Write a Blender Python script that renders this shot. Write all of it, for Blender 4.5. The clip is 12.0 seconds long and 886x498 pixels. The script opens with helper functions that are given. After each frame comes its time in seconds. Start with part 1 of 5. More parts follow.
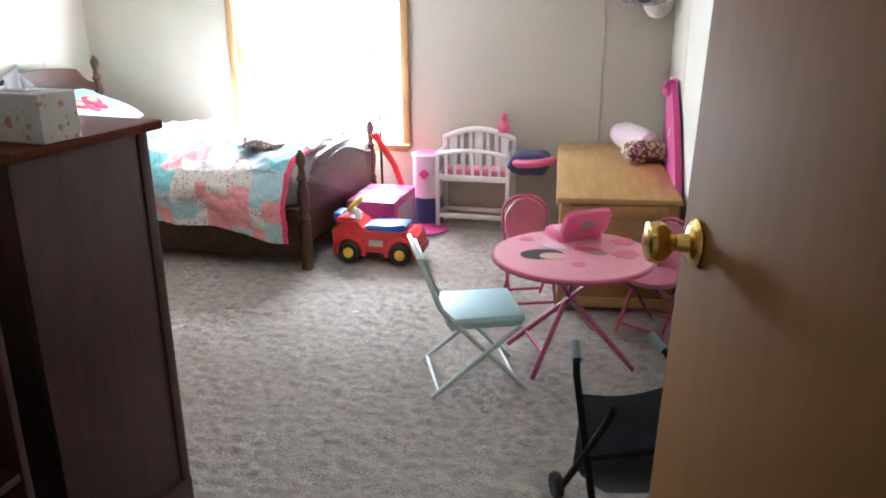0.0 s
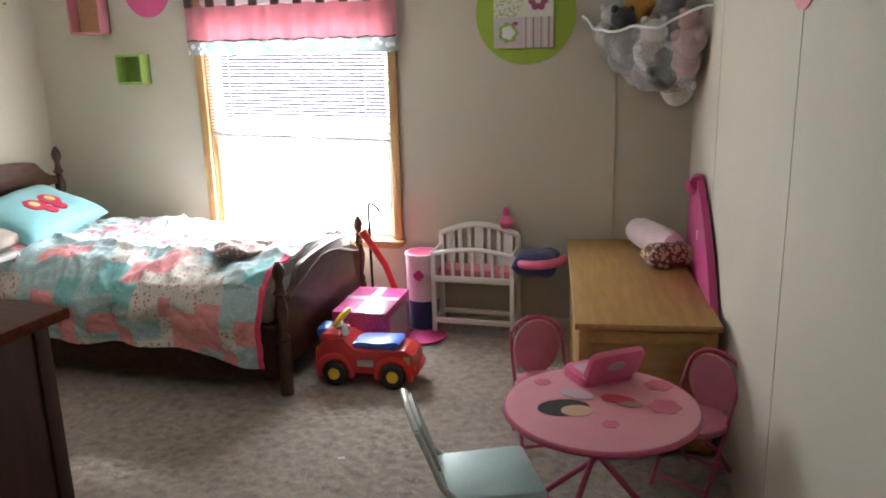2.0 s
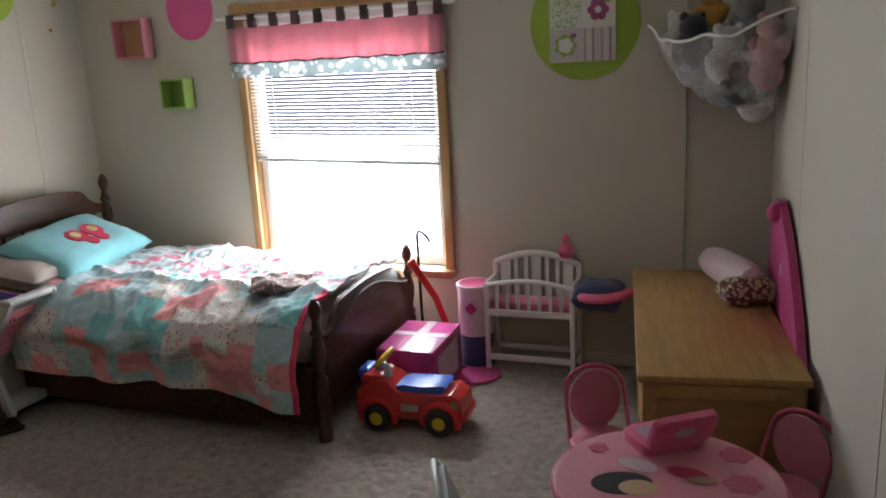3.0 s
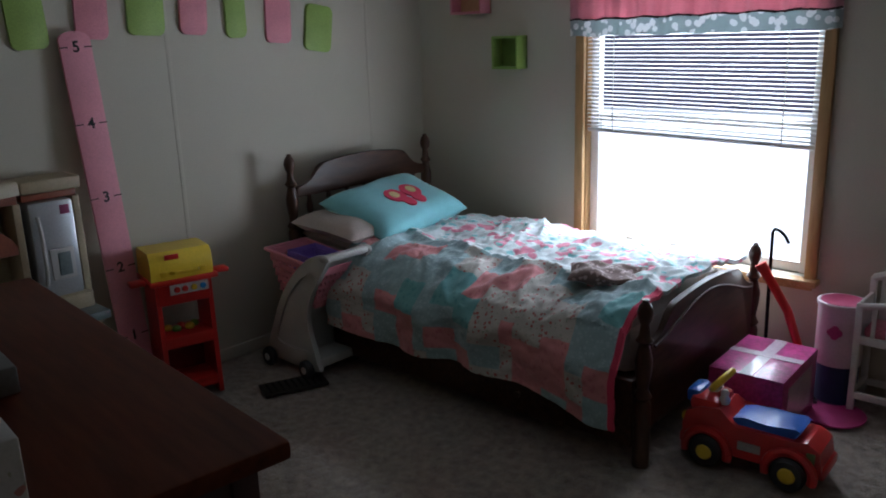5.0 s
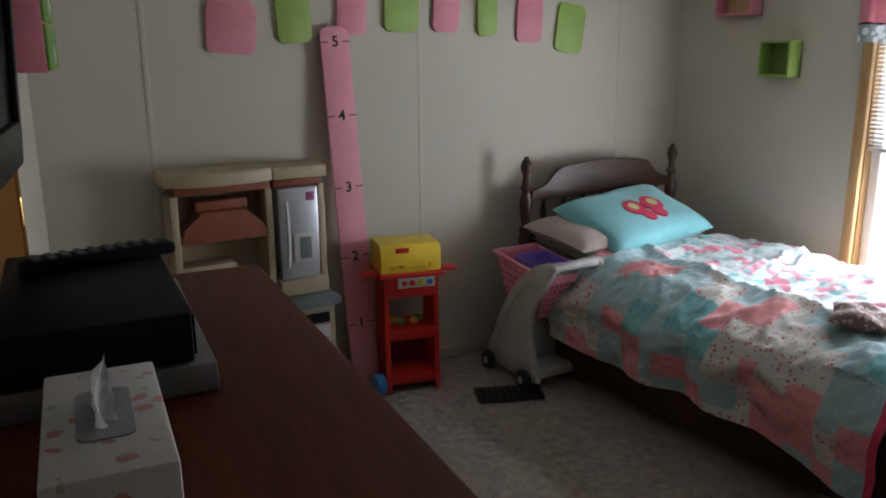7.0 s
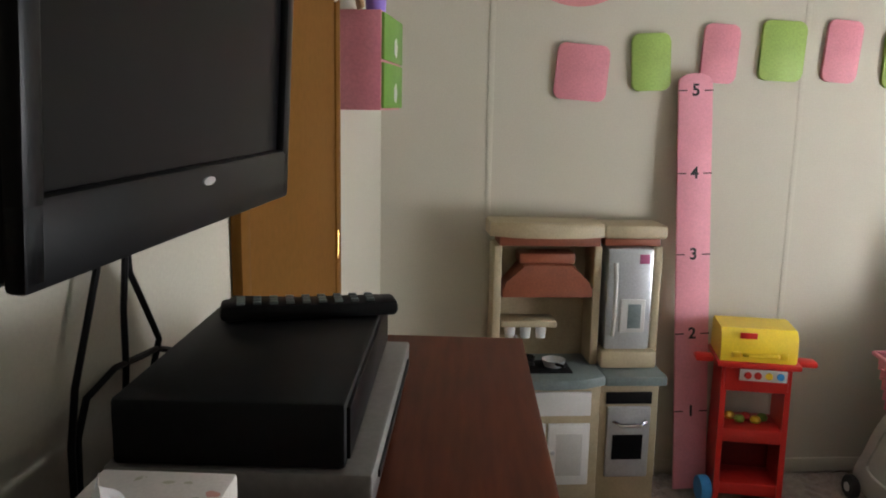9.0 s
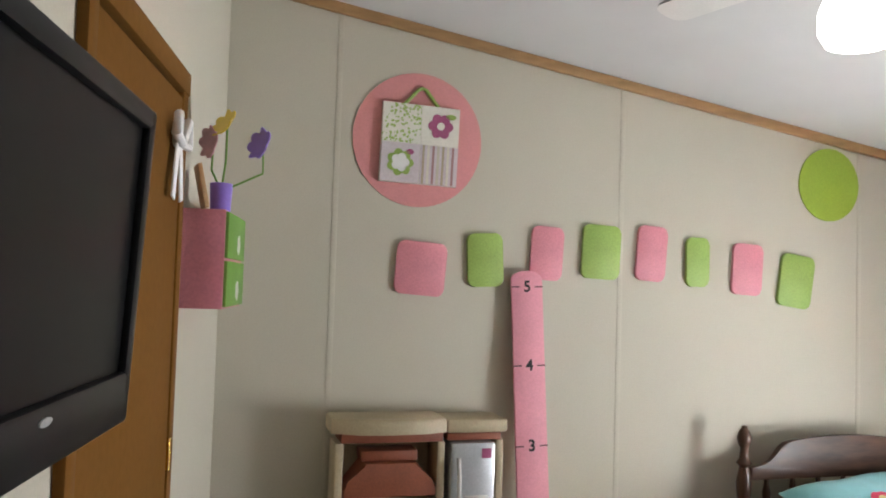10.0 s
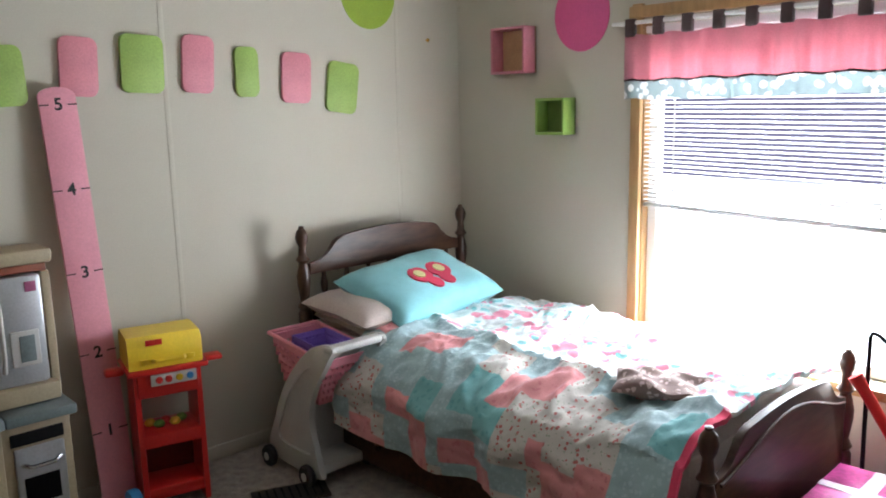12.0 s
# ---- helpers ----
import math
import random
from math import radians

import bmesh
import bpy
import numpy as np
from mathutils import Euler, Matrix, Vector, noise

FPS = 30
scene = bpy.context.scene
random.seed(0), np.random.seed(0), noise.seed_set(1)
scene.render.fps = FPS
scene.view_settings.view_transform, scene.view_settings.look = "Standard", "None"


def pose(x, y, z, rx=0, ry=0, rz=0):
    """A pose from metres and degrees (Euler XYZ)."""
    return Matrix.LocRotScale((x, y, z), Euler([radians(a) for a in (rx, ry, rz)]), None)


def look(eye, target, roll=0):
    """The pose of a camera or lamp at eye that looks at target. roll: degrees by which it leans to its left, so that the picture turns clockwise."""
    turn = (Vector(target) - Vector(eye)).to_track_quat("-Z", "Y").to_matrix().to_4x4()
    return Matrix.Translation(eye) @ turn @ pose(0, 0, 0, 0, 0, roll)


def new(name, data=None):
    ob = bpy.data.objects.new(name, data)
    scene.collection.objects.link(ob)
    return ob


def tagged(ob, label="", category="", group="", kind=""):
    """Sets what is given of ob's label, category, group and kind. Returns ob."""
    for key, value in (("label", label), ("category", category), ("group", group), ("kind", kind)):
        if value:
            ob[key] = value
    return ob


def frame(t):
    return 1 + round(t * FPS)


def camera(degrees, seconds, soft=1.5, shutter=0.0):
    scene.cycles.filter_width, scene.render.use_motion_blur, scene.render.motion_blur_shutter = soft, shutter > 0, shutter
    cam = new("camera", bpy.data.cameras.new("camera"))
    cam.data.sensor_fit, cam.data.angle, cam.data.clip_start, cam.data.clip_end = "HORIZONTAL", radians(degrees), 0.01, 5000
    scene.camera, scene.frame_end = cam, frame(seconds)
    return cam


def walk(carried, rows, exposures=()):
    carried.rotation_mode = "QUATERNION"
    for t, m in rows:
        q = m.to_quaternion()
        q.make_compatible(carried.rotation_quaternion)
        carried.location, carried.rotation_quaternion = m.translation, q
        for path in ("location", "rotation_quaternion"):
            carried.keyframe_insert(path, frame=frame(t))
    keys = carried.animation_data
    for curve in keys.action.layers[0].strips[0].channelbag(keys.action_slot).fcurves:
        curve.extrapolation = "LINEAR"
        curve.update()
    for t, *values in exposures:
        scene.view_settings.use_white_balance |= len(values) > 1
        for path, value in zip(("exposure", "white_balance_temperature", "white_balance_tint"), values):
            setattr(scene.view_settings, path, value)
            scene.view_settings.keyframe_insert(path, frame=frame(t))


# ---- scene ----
cam = camera(58.0, 12.0, soft=1.9)
PATH = [
    (0, (-0.044, 0.175, 1.419), (-0.575, 2.0, 0.798), -0.7),
    (0.5, (-0.031, 0.386, 1.445), (-0.53, 2.221, 0.825), -2.5),
    (1, (-0.099, 0.497, 1.481), (-0.553, 2.351, 0.882), -1.7),
    (1.5, (-0.153, 0.584, 1.544), (-0.564, 2.466, 1.008), -1.4),
    (2, (-0.216, 0.723, 1.573), (-0.74, 2.588, 1.073), -1.5),
    (2.5, (-0.161, 0.957, 1.59), (-0.836, 2.778, 1.113), -1.6),
    (2.7, (-0.165, 1.006, 1.596), (-0.839, 2.83, 1.13), -2.6),
    (4.5, (-0.591, 1.367, 1.518), (-1.67, 2.97, 1.001), -2.6),
    (5, (-0.601, 1.425, 1.537), (-1.906, 2.853, 1.033), -1.8),
    (5.5, (-0.679, 1.473, 1.522), (-2.16, 2.721, 1.024), -0.8),
    (6, (-0.689, 1.432, 1.554), (-2.31, 2.486, 1.043), -0.2),
    (6.5, (-0.686, 1.456, 1.554), (-2.346, 2.451, 1.049), 0.3),
    (6.7, (-0.686, 1.486, 1.545), (-2.347, 2.487, 1.052), 0.0),
    (8.3, (-1.011, 1.694, 1.472), (-2.894, 2.236, 1.045), -1.6),
    (8.5, (-1.018, 1.724, 1.474), (-2.947, 2.085, 1.063), -0.4),
    (9, (-0.964, 1.77, 1.488), (-2.929, 1.907, 1.131), 1.1),
    (9.5, (-0.939, 1.784, 1.521), (-2.913, 2.08, 1.403), 1.8),
    (10, (-0.988, 1.724, 1.552), (-2.909, 2.27, 1.643), 1.8),
    (10.5, (-0.972, 1.755, 1.574), (-2.84, 2.47, 1.613), 1.5),
    (11, (-0.911, 1.854, 1.558), (-2.675, 2.793, 1.492), 0.8),
    (11.5, (-0.926, 1.876, 1.519), (-2.519, 3.055, 1.248), -0.4),
    (12, (-0.848, 1.917, 1.52), (-2.288, 3.261, 1.17), -1.2),
]
# seconds, stops, kelvin, tint
EXPOSURES = [(0.0, 1.36, 5650, 10), (0.8, 0.92, 6250, 10), (1.5, 0.42, 6500, 10), (2.5, -0.30, 6450, 10), (3.4, -1.1, 6100, 10), (4.5, -1.80, 5650, 10), (5.5, -2.08, 5600, 10), (6.5, -1.42, 5800, 10),
             (7.4, -1.0, 6250, 10), (8.5, -0.36, 6600, 10), (9.5, -0.05, 6500, 10), (10.5, -0.06, 6450, 10), (11.3, 0.02, 6200, 10), (12.0, -0.32, 6100, 10)]
walk(cam, [(t, look(eye, target, roll)) for t, eye, target, roll in PATH], EXPOSURES)

# ---------------------------------------------------------------- light
world = bpy.data.worlds.new("world")
scene.world = world
world.use_nodes = True
wn = world.node_tree.nodes
sky = wn.new("ShaderNodeTexSky")
sky.sky_type, sky.sun_disc, sky.sun_elevation, sky.sun_rotation = "NISHITA", False, radians(48), radians(20)
world.node_tree.links.new(sky.outputs["Color"], wn["Background"].inputs["Color"])
wn["Background"].inputs["Strength"].default_value = 0.15


def area(name, m, w, h, power, color):
    lamp = bpy.data.lights.new(name, "AREA")
    lamp.shape, lamp.size, lamp.size_y, lamp.energy, lamp.color = "RECTANGLE", w, h, power, color
    ob = new(name, lamp)
    ob.matrix_world = m
    return ob


# daylight in the window's opening and from the sky, and an added fill lamp in the hall behind the doorway
area("window_daylight", look((-2.27, 5.004, 0.778), (-2.27, 0, 0.778)), 1.03, 0.56, 66, (0.92, 0.96, 1.0))
area("sky_daylight", look((-1.95, 6.5, 3.3), (-2.27, 5.0, 0.9)), 2.6, 1.1, 1700, (0.92, 0.96, 1.0))
area("hall_fill", look((-0.25, -1.3, 2.7), (-0.25, -1.2, 0)), 0.5, 0.5, 0.1, (1.0, 0.86, 0.68))
bulb = bpy.data.lights.new("bulb", "POINT")
bulb.energy, bulb.color, bulb.shadow_soft_size = 2.4, (1.0, 0.86, 0.64), 0.1
new("bulb", bulb).location = (-2.57, 3.205, 2.24)


# ---------------------------------------------------------------- helpers
def mat(name, color, rough=0.6, metal=0.0, var=0.12, scale=9.0, fine=120.0, bump=0.1, dist=0.002, sheen=0.0, coat=0.0, alpha=1.0, emit=0.0, stretch=(1, 1, 1), dark=None, spec=0.5):
    m = bpy.data.materials.new(name)
    m.use_nodes = True
    nt = m.node_tree
    b = nt.nodes["Principled BSDF"]
    b.inputs["Roughness"].default_value, b.inputs["Metallic"].default_value = rough, metal
    b.inputs["Sheen Weight"].default_value, b.inputs["Coat Weight"].default_value = sheen, coat
    b.inputs["Alpha"].default_value = alpha
    b.inputs["Specular IOR Level"].default_value = spec
    tc, mp = nt.nodes.new("ShaderNodeTexCoord"), nt.nodes.new("ShaderNodeMapping")
    mp.inputs["Scale"].default_value = stretch
    nt.links.new(tc.outputs["Object"], mp.inputs["Vector"])
    n1, n2 = nt.nodes.new("ShaderNodeTexNoise"), nt.nodes.new("ShaderNodeTexNoise")
    n1.inputs["Scale"].default_value, n2.inputs["Scale"].default_value = scale, fine
    n1.inputs["Detail"].default_value, n2.inputs["Detail"].default_value = 4, 3
    for n in (n1, n2):
        nt.links.new(mp.outputs["Vector"], n.inputs["Vector"])
    add = nt.nodes.new("ShaderNodeMath")
    add.operation = "ADD"
    nt.links.new(n1.outputs["Fac"], add.inputs[0])
    nt.links.new(n2.outputs["Fac"], add.inputs[1])
    ramp = nt.nodes.new("ShaderNodeMapRange")
    ramp.inputs["From Min"].default_value, ramp.inputs["From Max"].default_value = 0.65, 1.35
    nt.links.new(add.outputs[0], ramp.inputs["Value"])
    mix = nt.nodes.new("ShaderNodeMix")
    mix.data_type = "RGBA"
    low = dark or tuple(c * (1 - 2.2 * var) for c in color)
    high = tuple(min(1.0, c * (1 + 0.8 * var)) for c in color)
    mix.inputs[6].default_value, mix.inputs[7].default_value = (*low, 1), (*high, 1)
    nt.links.new(ramp.outputs["Result"], mix.inputs["Factor"])
    nt.links.new(mix.outputs[2], b.inputs["Base Color"])
    if bump:
        bp = nt.nodes.new("ShaderNodeBump")
        bp.inputs["Strength"].default_value, bp.inputs["Distance"].default_value = bump, dist
        nt.links.new(add.outputs[0], bp.inputs["Height"])
        nt.links.new(bp.outputs["Normal"], b.inputs["Normal"])
    if emit:
        b.inputs["Emission Color"].default_value = (*color, 1)
        b.inputs["Emission Strength"].default_value = emit
    return m


def spots(name, ground, dots, scale=60.0, size=0.32, second=None, rough=0.85, warp=0.9):
    """Cloth with a print of small blots on a plain ground."""
    m = mat(name, ground, rough, var=0.06, scale=14, fine=300, bump=0.15, sheen=0.2)
    nt = m.node_tree
    b = nt.nodes["Principled BSDF"]
    base = b.inputs["Base Color"].links[0].from_socket
    tc = nt.nodes.new("ShaderNodeTexCoord")
    wn1, wsc, wad = nt.nodes.new("ShaderNodeTexNoise"), nt.nodes.new("ShaderNodeVectorMath"), nt.nodes.new("ShaderNodeVectorMath")
    wn1.inputs["Scale"].default_value, wsc.operation = scale * 1.1, "SCALE"
    wsc.inputs["Scale"].default_value = warp / scale
    nt.links.new(tc.outputs["Object"], wn1.inputs["Vector"])
    nt.links.new(wn1.outputs["Color"], wsc.inputs[0])
    nt.links.new(wsc.outputs[0], wad.inputs[0])
    nt.links.new(tc.outputs["Object"], wad.inputs[1])
    for k, color in enumerate([dots] + ([second] if second else [])):
        vo = nt.nodes.new("ShaderNodeTexVoronoi")
        vo.inputs["Scale"].default_value = scale * (1 + 0.35 * k)
        nt.links.new(wad.outputs[0], vo.inputs["Vector"])
        lt = nt.nodes.new("ShaderNodeMath")
        lt.operation = "LESS_THAN"
        lt.inputs[1].default_value = size * (1 - 0.25 * k)
        nt.links.new(vo.outputs["Distance"], lt.inputs[0])
        mx = nt.nodes.new("ShaderNodeMix")
        mx.data_type = "RGBA"
        mx.inputs[7].default_value = (*color, 1)
        nt.links.new(lt.outputs[0], mx.inputs["Factor"])
        nt.links.new(base, mx.inputs[6])
        base = mx.outputs[2]
    nt.links.new(base, b.inputs["Base Color"])
    return m


def mesh_of(name, bm, *mats, smooth=True, angle=40):
    me = bpy.data.meshes.new(name)
    bmesh.ops.recalc_face_normals(bm, faces=bm.faces[:])
    bm.to_mesh(me)
    bm.free()
    for m in mats:
        me.materials.append(m)
    if smooth:
        me.polygons.foreach_set("use_smooth", [True] * len(me.polygons))
        me.set_sharp_from_angle(angle=radians(angle))
    return me


def part(name, bm, material, parent=None, label="", smooth=True, at=None):
    mats = material if isinstance(material, (list, tuple)) else [material]
    ob = new(name, mesh_of(name, bm, *mats, smooth=smooth))
    if parent is not None:
        ob.parent = parent
    if at is not None:
        ob.matrix_basis = at
    return tagged(ob, label) if label else ob


def thing(name, m, label, category, group="", kind=""):
    ob = new(name)
    ob.empty_display_size = 0.05
    ob.matrix_basis = m
    return tagged(ob, label, category, group, kind)


def structure(name, bm, material, label="", category=""):
    return tagged(part(name, bm, material), label, category, kind="structure")


def box(bm, c, s, bevel=0.0, m=None, mi=0, seg=2):
    t = Matrix.Translation(c) @ (m or Matrix.Identity(4)) @ Matrix.Diagonal((*s, 1))
    vs = bmesh.ops.create_cube(bm, size=1, matrix=t)["verts"]
    faces = {f for v in vs for f in v.link_faces}
    for f in faces:
        f.material_index = mi
    if bevel:
        es = list({e for v in vs for e in v.link_edges})
        r = bmesh.ops.bevel(bm, geom=es, offset=bevel, segments=seg, affect="EDGES", profile=0.5)
        for f in r["faces"]:
            f.material_index = mi
    return bm


def B(c, s, bevel=0.004, m=None):
    return box(bmesh.new(), c, s, bevel, m)


def span(x0, x1, y0, y1, z0, z1, bevel=0.004):
    return B(((x0 + x1) / 2, (y0 + y1) / 2, (z0 + z1) / 2), (x1 - x0, y1 - y0, z1 - z0), bevel)


def tube(bm, pts, r, seg=10, mi=0, closed=False):
    """A round bar along a line of points; r is one radius or one for each point."""
    pts = [Vector(p) for p in pts]
    n = len(pts)
    rs = r if isinstance(r, (list, tuple)) else [r] * n
    rings, up = [], None
    for i, p in enumerate(pts):
        d = (pts[(i + 1) % n] - pts[i - 1]) if closed else (pts[min(i + 1, n - 1)] - pts[max(i - 1, 0)])
        d.normalize()
        if up is None:
            up = d.orthogonal().normalized()
        up = (up - d * up.dot(d)).normalized()
        side = d.cross(up)
        rings.append([bm.verts.new(p + rs[i] * (math.cos(a) * up + math.sin(a) * side)) for a in [2 * math.pi * k / seg for k in range(seg)]])
    for i in range(n if closed else n - 1):
        a, b = rings[i], rings[(i + 1) % n]
        for k in range(seg):
            bm.faces.new((a[k], a[(k + 1) % seg], b[(k + 1) % seg], b[k])).material_index = mi
    if not closed:
        for ring in (rings[0][::-1], rings[-1]):
            bm.faces.new(ring).material_index = mi
    return bm


def T(pts, r, seg=10, closed=False):
    return tube(bmesh.new(), pts, r, seg, 0, closed)


def lathe(profile, seg=24, m=None, bm=None):
    """Turns (radius, height) pairs about z."""
    bm = bm or bmesh.new()
    rings = []
    for r, z in profile:
        rings.append([bm.verts.new((r * math.cos(2 * math.pi * k / seg), r * math.sin(2 * math.pi * k / seg), z)) for k in range(seg)] if r > 1e-6 else [bm.verts.new((0, 0, z))])
    for a, b in zip(rings, rings[1:]):
        for k in range(seg):
            q = [a[k % len(a)], a[(k + 1) % len(a)], b[(k + 1) % len(b)], b[k % len(b)]]
            q = list(dict.fromkeys(q))
            if len(q) > 2:
                bm.faces.new(q)
    if m is not None:
        bm.transform(m)
    return bm


def plate(outline, depth, bevel=0.0, m=None, bm=None, mi=0):
    """An outline in x and y, made thick along z from 0 to depth."""
    own = bmesh.new()
    lo = [own.verts.new((x, y, 0)) for x, y in outline]
    hi = [own.verts.new((x, y, depth)) for x, y in outline]
    own.faces.new(lo[::-1])
    top = own.faces.new(hi)
    for k in range(len(lo)):
        own.faces.new((lo[k], lo[(k + 1) % len(lo)], hi[(k + 1) % len(lo)], hi[k]))
    if bevel:
        bmesh.ops.bevel(own, geom=list(top.edges), offset=bevel, segments=2, affect="EDGES", profile=0.5)
    if m is not None:
        own.transform(m)
    return own


def ellipse(rx, ry, n=40, cx=0.0, cy=0.0):
    return [(cx + rx * math.cos(2 * math.pi * k / n), cy + ry * math.sin(2 * math.pi * k / n)) for k in range(n)]


def rrect(w, h, r, n=6, cx=0.0, cy=0.0):
    out = []
    for sx, sy, a0 in ((1, 1, 0), (-1, 1, 90), (-1, -1, 180), (1, -1, 270)):
        for k in range(n + 1):
            a = radians(a0 + 90 * k / n)
            out.append((cx + sx * (w / 2 - r) + r * math.cos(a), cy + sy * (h / 2 - r) + r * math.sin(a)))
    return out


def join(*bms):
    out = bms[0]
    for b in bms[1:]:
        me = bpy.data.meshes.new("join")
        b.to_mesh(me)
        b.free()
        out.from_mesh(me)
        bpy.data.meshes.remove(me)
    return out


def text(name, body, size, m, material, parent, depth=0.0006):
    """Lettering as a mesh, facing local +z."""
    cu = bpy.data.curves.new(name, "FONT")
    cu.offset = size * 0.022
    cu.body, cu.size, cu.extrude, cu.align_x, cu.align_y = body, size, depth, "CENTER", "CENTER"
    tmp = bpy.data.objects.new("tmp", cu)
    scene.collection.objects.link(tmp)
    bpy.context.view_layer.update()
    me = bpy.data.meshes.new_from_object(tmp.evaluated_get(bpy.context.evaluated_depsgraph_get()))
    bpy.data.objects.remove(tmp)
    bpy.data.curves.remove(cu)
    me.materials.clear()
    me.materials.append(material)
    ob = new(name, me)
    ob.parent = parent
    ob.matrix_basis = m
    return ob


# faces of upright pictures: local x to the viewer's right, y up, z out of the wall
def on_left(y, z, out=0.0):
    return Matrix(((0, 0, 1, -4.0 + out), (1, 0, 0, y), (0, 1, 0, z), (0, 0, 0, 1)))


def on_window_wall(x, z, out=0.0):
    return Matrix(((1, 0, 0, x), (0, 0, -1, 5.0 - out), (0, 1, 0, z), (0, 0, 0, 1)))


RIGHT = [(-0.085, 5.0), (0.30, 1.15)]
RANG = math.atan2(RIGHT[1][0] - RIGHT[0][0], RIGHT[0][1] - RIGHT[1][1])


def on_right(y, z, out=0.0):
    x = RIGHT[0][0] + (5.0 - y) * math.tan(RANG)
    return Matrix.Translation((x, y, z)) @ Matrix.Rotation(RANG, 4, "Z") @ Matrix(((0, 0, -1, -out), (-1, 0, 0, 0), (0, 1, 0, 0), (0, 0, 0, 1)))


TVA = math.atan(0.16)


def on_tv_wall(x, z, out=0.0):
    """x: world x along the television wall."""
    return Matrix.Translation((x, 1.74 - 0.16 * (x + 4.0), z)) @ Matrix.Rotation(-TVA, 4, "Z") @ Matrix(((-1, 0, 0, 0), (0, 0, 1, out), (0, 1, 0, 0), (0, 0, 0, 1)))


# ---------------------------------------------------------------- materials
WALL = mat("cream wall panel", (0.535, 0.500, 0.410), 0.75, spec=0.12, var=0.035, scale=1.3, fine=160, bump=0.05, dist=0.001)
SEAM = mat("panel seam", (0.55, 0.515, 0.43), 0.6, var=0.1)
CEIL = mat("white ceiling", (0.66, 0.66, 0.66), 0.9, var=0.03, scale=3, fine=260, bump=0.25, dist=0.002)
OAK = mat("oak trim", (0.46, 0.27, 0.11), 0.45, var=0.16, scale=3, fine=40, bump=0.06, stretch=(1, 1, 0.12))
OAKH = mat("oak trim lengthways", (0.40, 0.23, 0.10), 0.5, var=0.16, scale=3, fine=40, bump=0.06, stretch=(0.2, 0.2, 1))
DOORM = mat("tan veneer door", (0.175, 0.080, 0.020), 0.7, var=0.06, scale=2.2, fine=45, bump=0.05, stretch=(1, 1, 0.07), spec=0.03)
DARK = mat("dark mahogany", (0.060, 0.018, 0.014), 0.38, var=0.25, scale=3, fine=50, bump=0.06, stretch=(0.15, 1, 1), coat=0.15)
DARKV = mat("dark mahogany upright grain", (0.066, 0.018, 0.015), 0.45, var=0.25, scale=3, fine=50, bump=0.06, stretch=(1, 1, 0.15), coat=0.1)
REDTOP = mat("reddish dresser top", (0.13, 0.030, 0.011), 0.55, var=0.22, scale=2.5, fine=60, bump=0.05, stretch=(0.12, 1, 1), spec=0.12)
BEDW = mat("dark bed wood", (0.072, 0.032, 0.018), 0.42, var=0.3, scale=3, fine=45, bump=0.08, stretch=(1, 0.2, 1), coat=0.03, spec=0.25)
BEDV = mat("dark bed wood turned", (0.080, 0.038, 0.022), 0.34, var=0.3, scale=3, fine=45, bump=0.06, stretch=(1, 1, 0.2), coat=0.08, spec=0.35)
PINE = mat("honey wood chest", (0.47, 0.27, 0.09), 0.5, var=0.13, scale=2.5, fine=40, bump=0.06, stretch=(1, 0.12, 1))
PINEF = mat("honey wood chest front", (0.40, 0.22, 0.075), 0.5, var=0.13, scale=2.5, fine=40, bump=0.06, stretch=(0.15, 1, 1))
PINK = mat("pink enamel", (0.66, 0.17, 0.25), 0.38, var=0.07, bump=0.02)
PALEPINK = mat("pale pink laminate", (0.74, 0.31, 0.38), 0.35, var=0.05, scale=4, bump=0.02, coat=0.2)
ROSEPL = mat("rose pink laminate", (0.66, 0.22, 0.30), 0.38, var=0.07, scale=14, bump=0.02, coat=0.15)
HOTPINK = mat("hot pink plastic", (0.50, 0.045, 0.20), 0.4, var=0.08, bump=0.03)
ROSEROD = mat("deep rose enamelled tube", (0.45, 0.06, 0.14), 0.3, var=0.08, bump=0.0, coat=0.3)
PINKPL = mat("pink toy plastic", (0.74, 0.14, 0.28), 0.35, var=0.06, bump=0.02)
CART = mat("coral pink basket plastic", (0.80, 0.29, 0.36), 0.4, var=0.06, bump=0.02)
MINT = mat("pale aqua vinyl", (0.50, 0.70, 0.71), 0.45, var=0.05, scale=12, bump=0.08)
MINTROD = mat("pale aqua enamel tube", (0.66, 0.73, 0.68), 0.4, var=0.06, bump=0.0)
GREYV = mat("grey chair back", (0.40, 0.46, 0.45), 0.5, var=0.06)
WHITE = mat("white toy paint", (0.80, 0.78, 0.75), 0.45, var=0.04, bump=0.03)
CREAMPL = mat("grey white plastic", (0.56, 0.55, 0.52), 0.42, var=0.05, bump=0.03)
RED = mat("red plastic", (0.62, 0.025, 0.02), 0.33, var=0.07, bump=0.02)
REDT = mat("toy truck red", (0.58, 0.03, 0.028), 0.3, var=0.06, bump=0.02, coat=0.2)
YEL = mat("yellow plastic", (0.80, 0.56, 0.03), 0.35, var=0.06, bump=0.02)
BLUE = mat("blue plastic", (0.03, 0.14, 0.60), 0.32, var=0.06, bump=0.02)
LBLUE = mat("sky blue plastic", (0.05, 0.30, 0.68), 0.35, var=0.06, bump=0.02)
NAVY = mat("navy cloth", (0.035, 0.045, 0.14), 0.8, var=0.15, sheen=0.2)
BLACK = mat("black plastic", (0.008, 0.008, 0.009), 0.5, var=0.1, bump=0.03, spec=0.13)
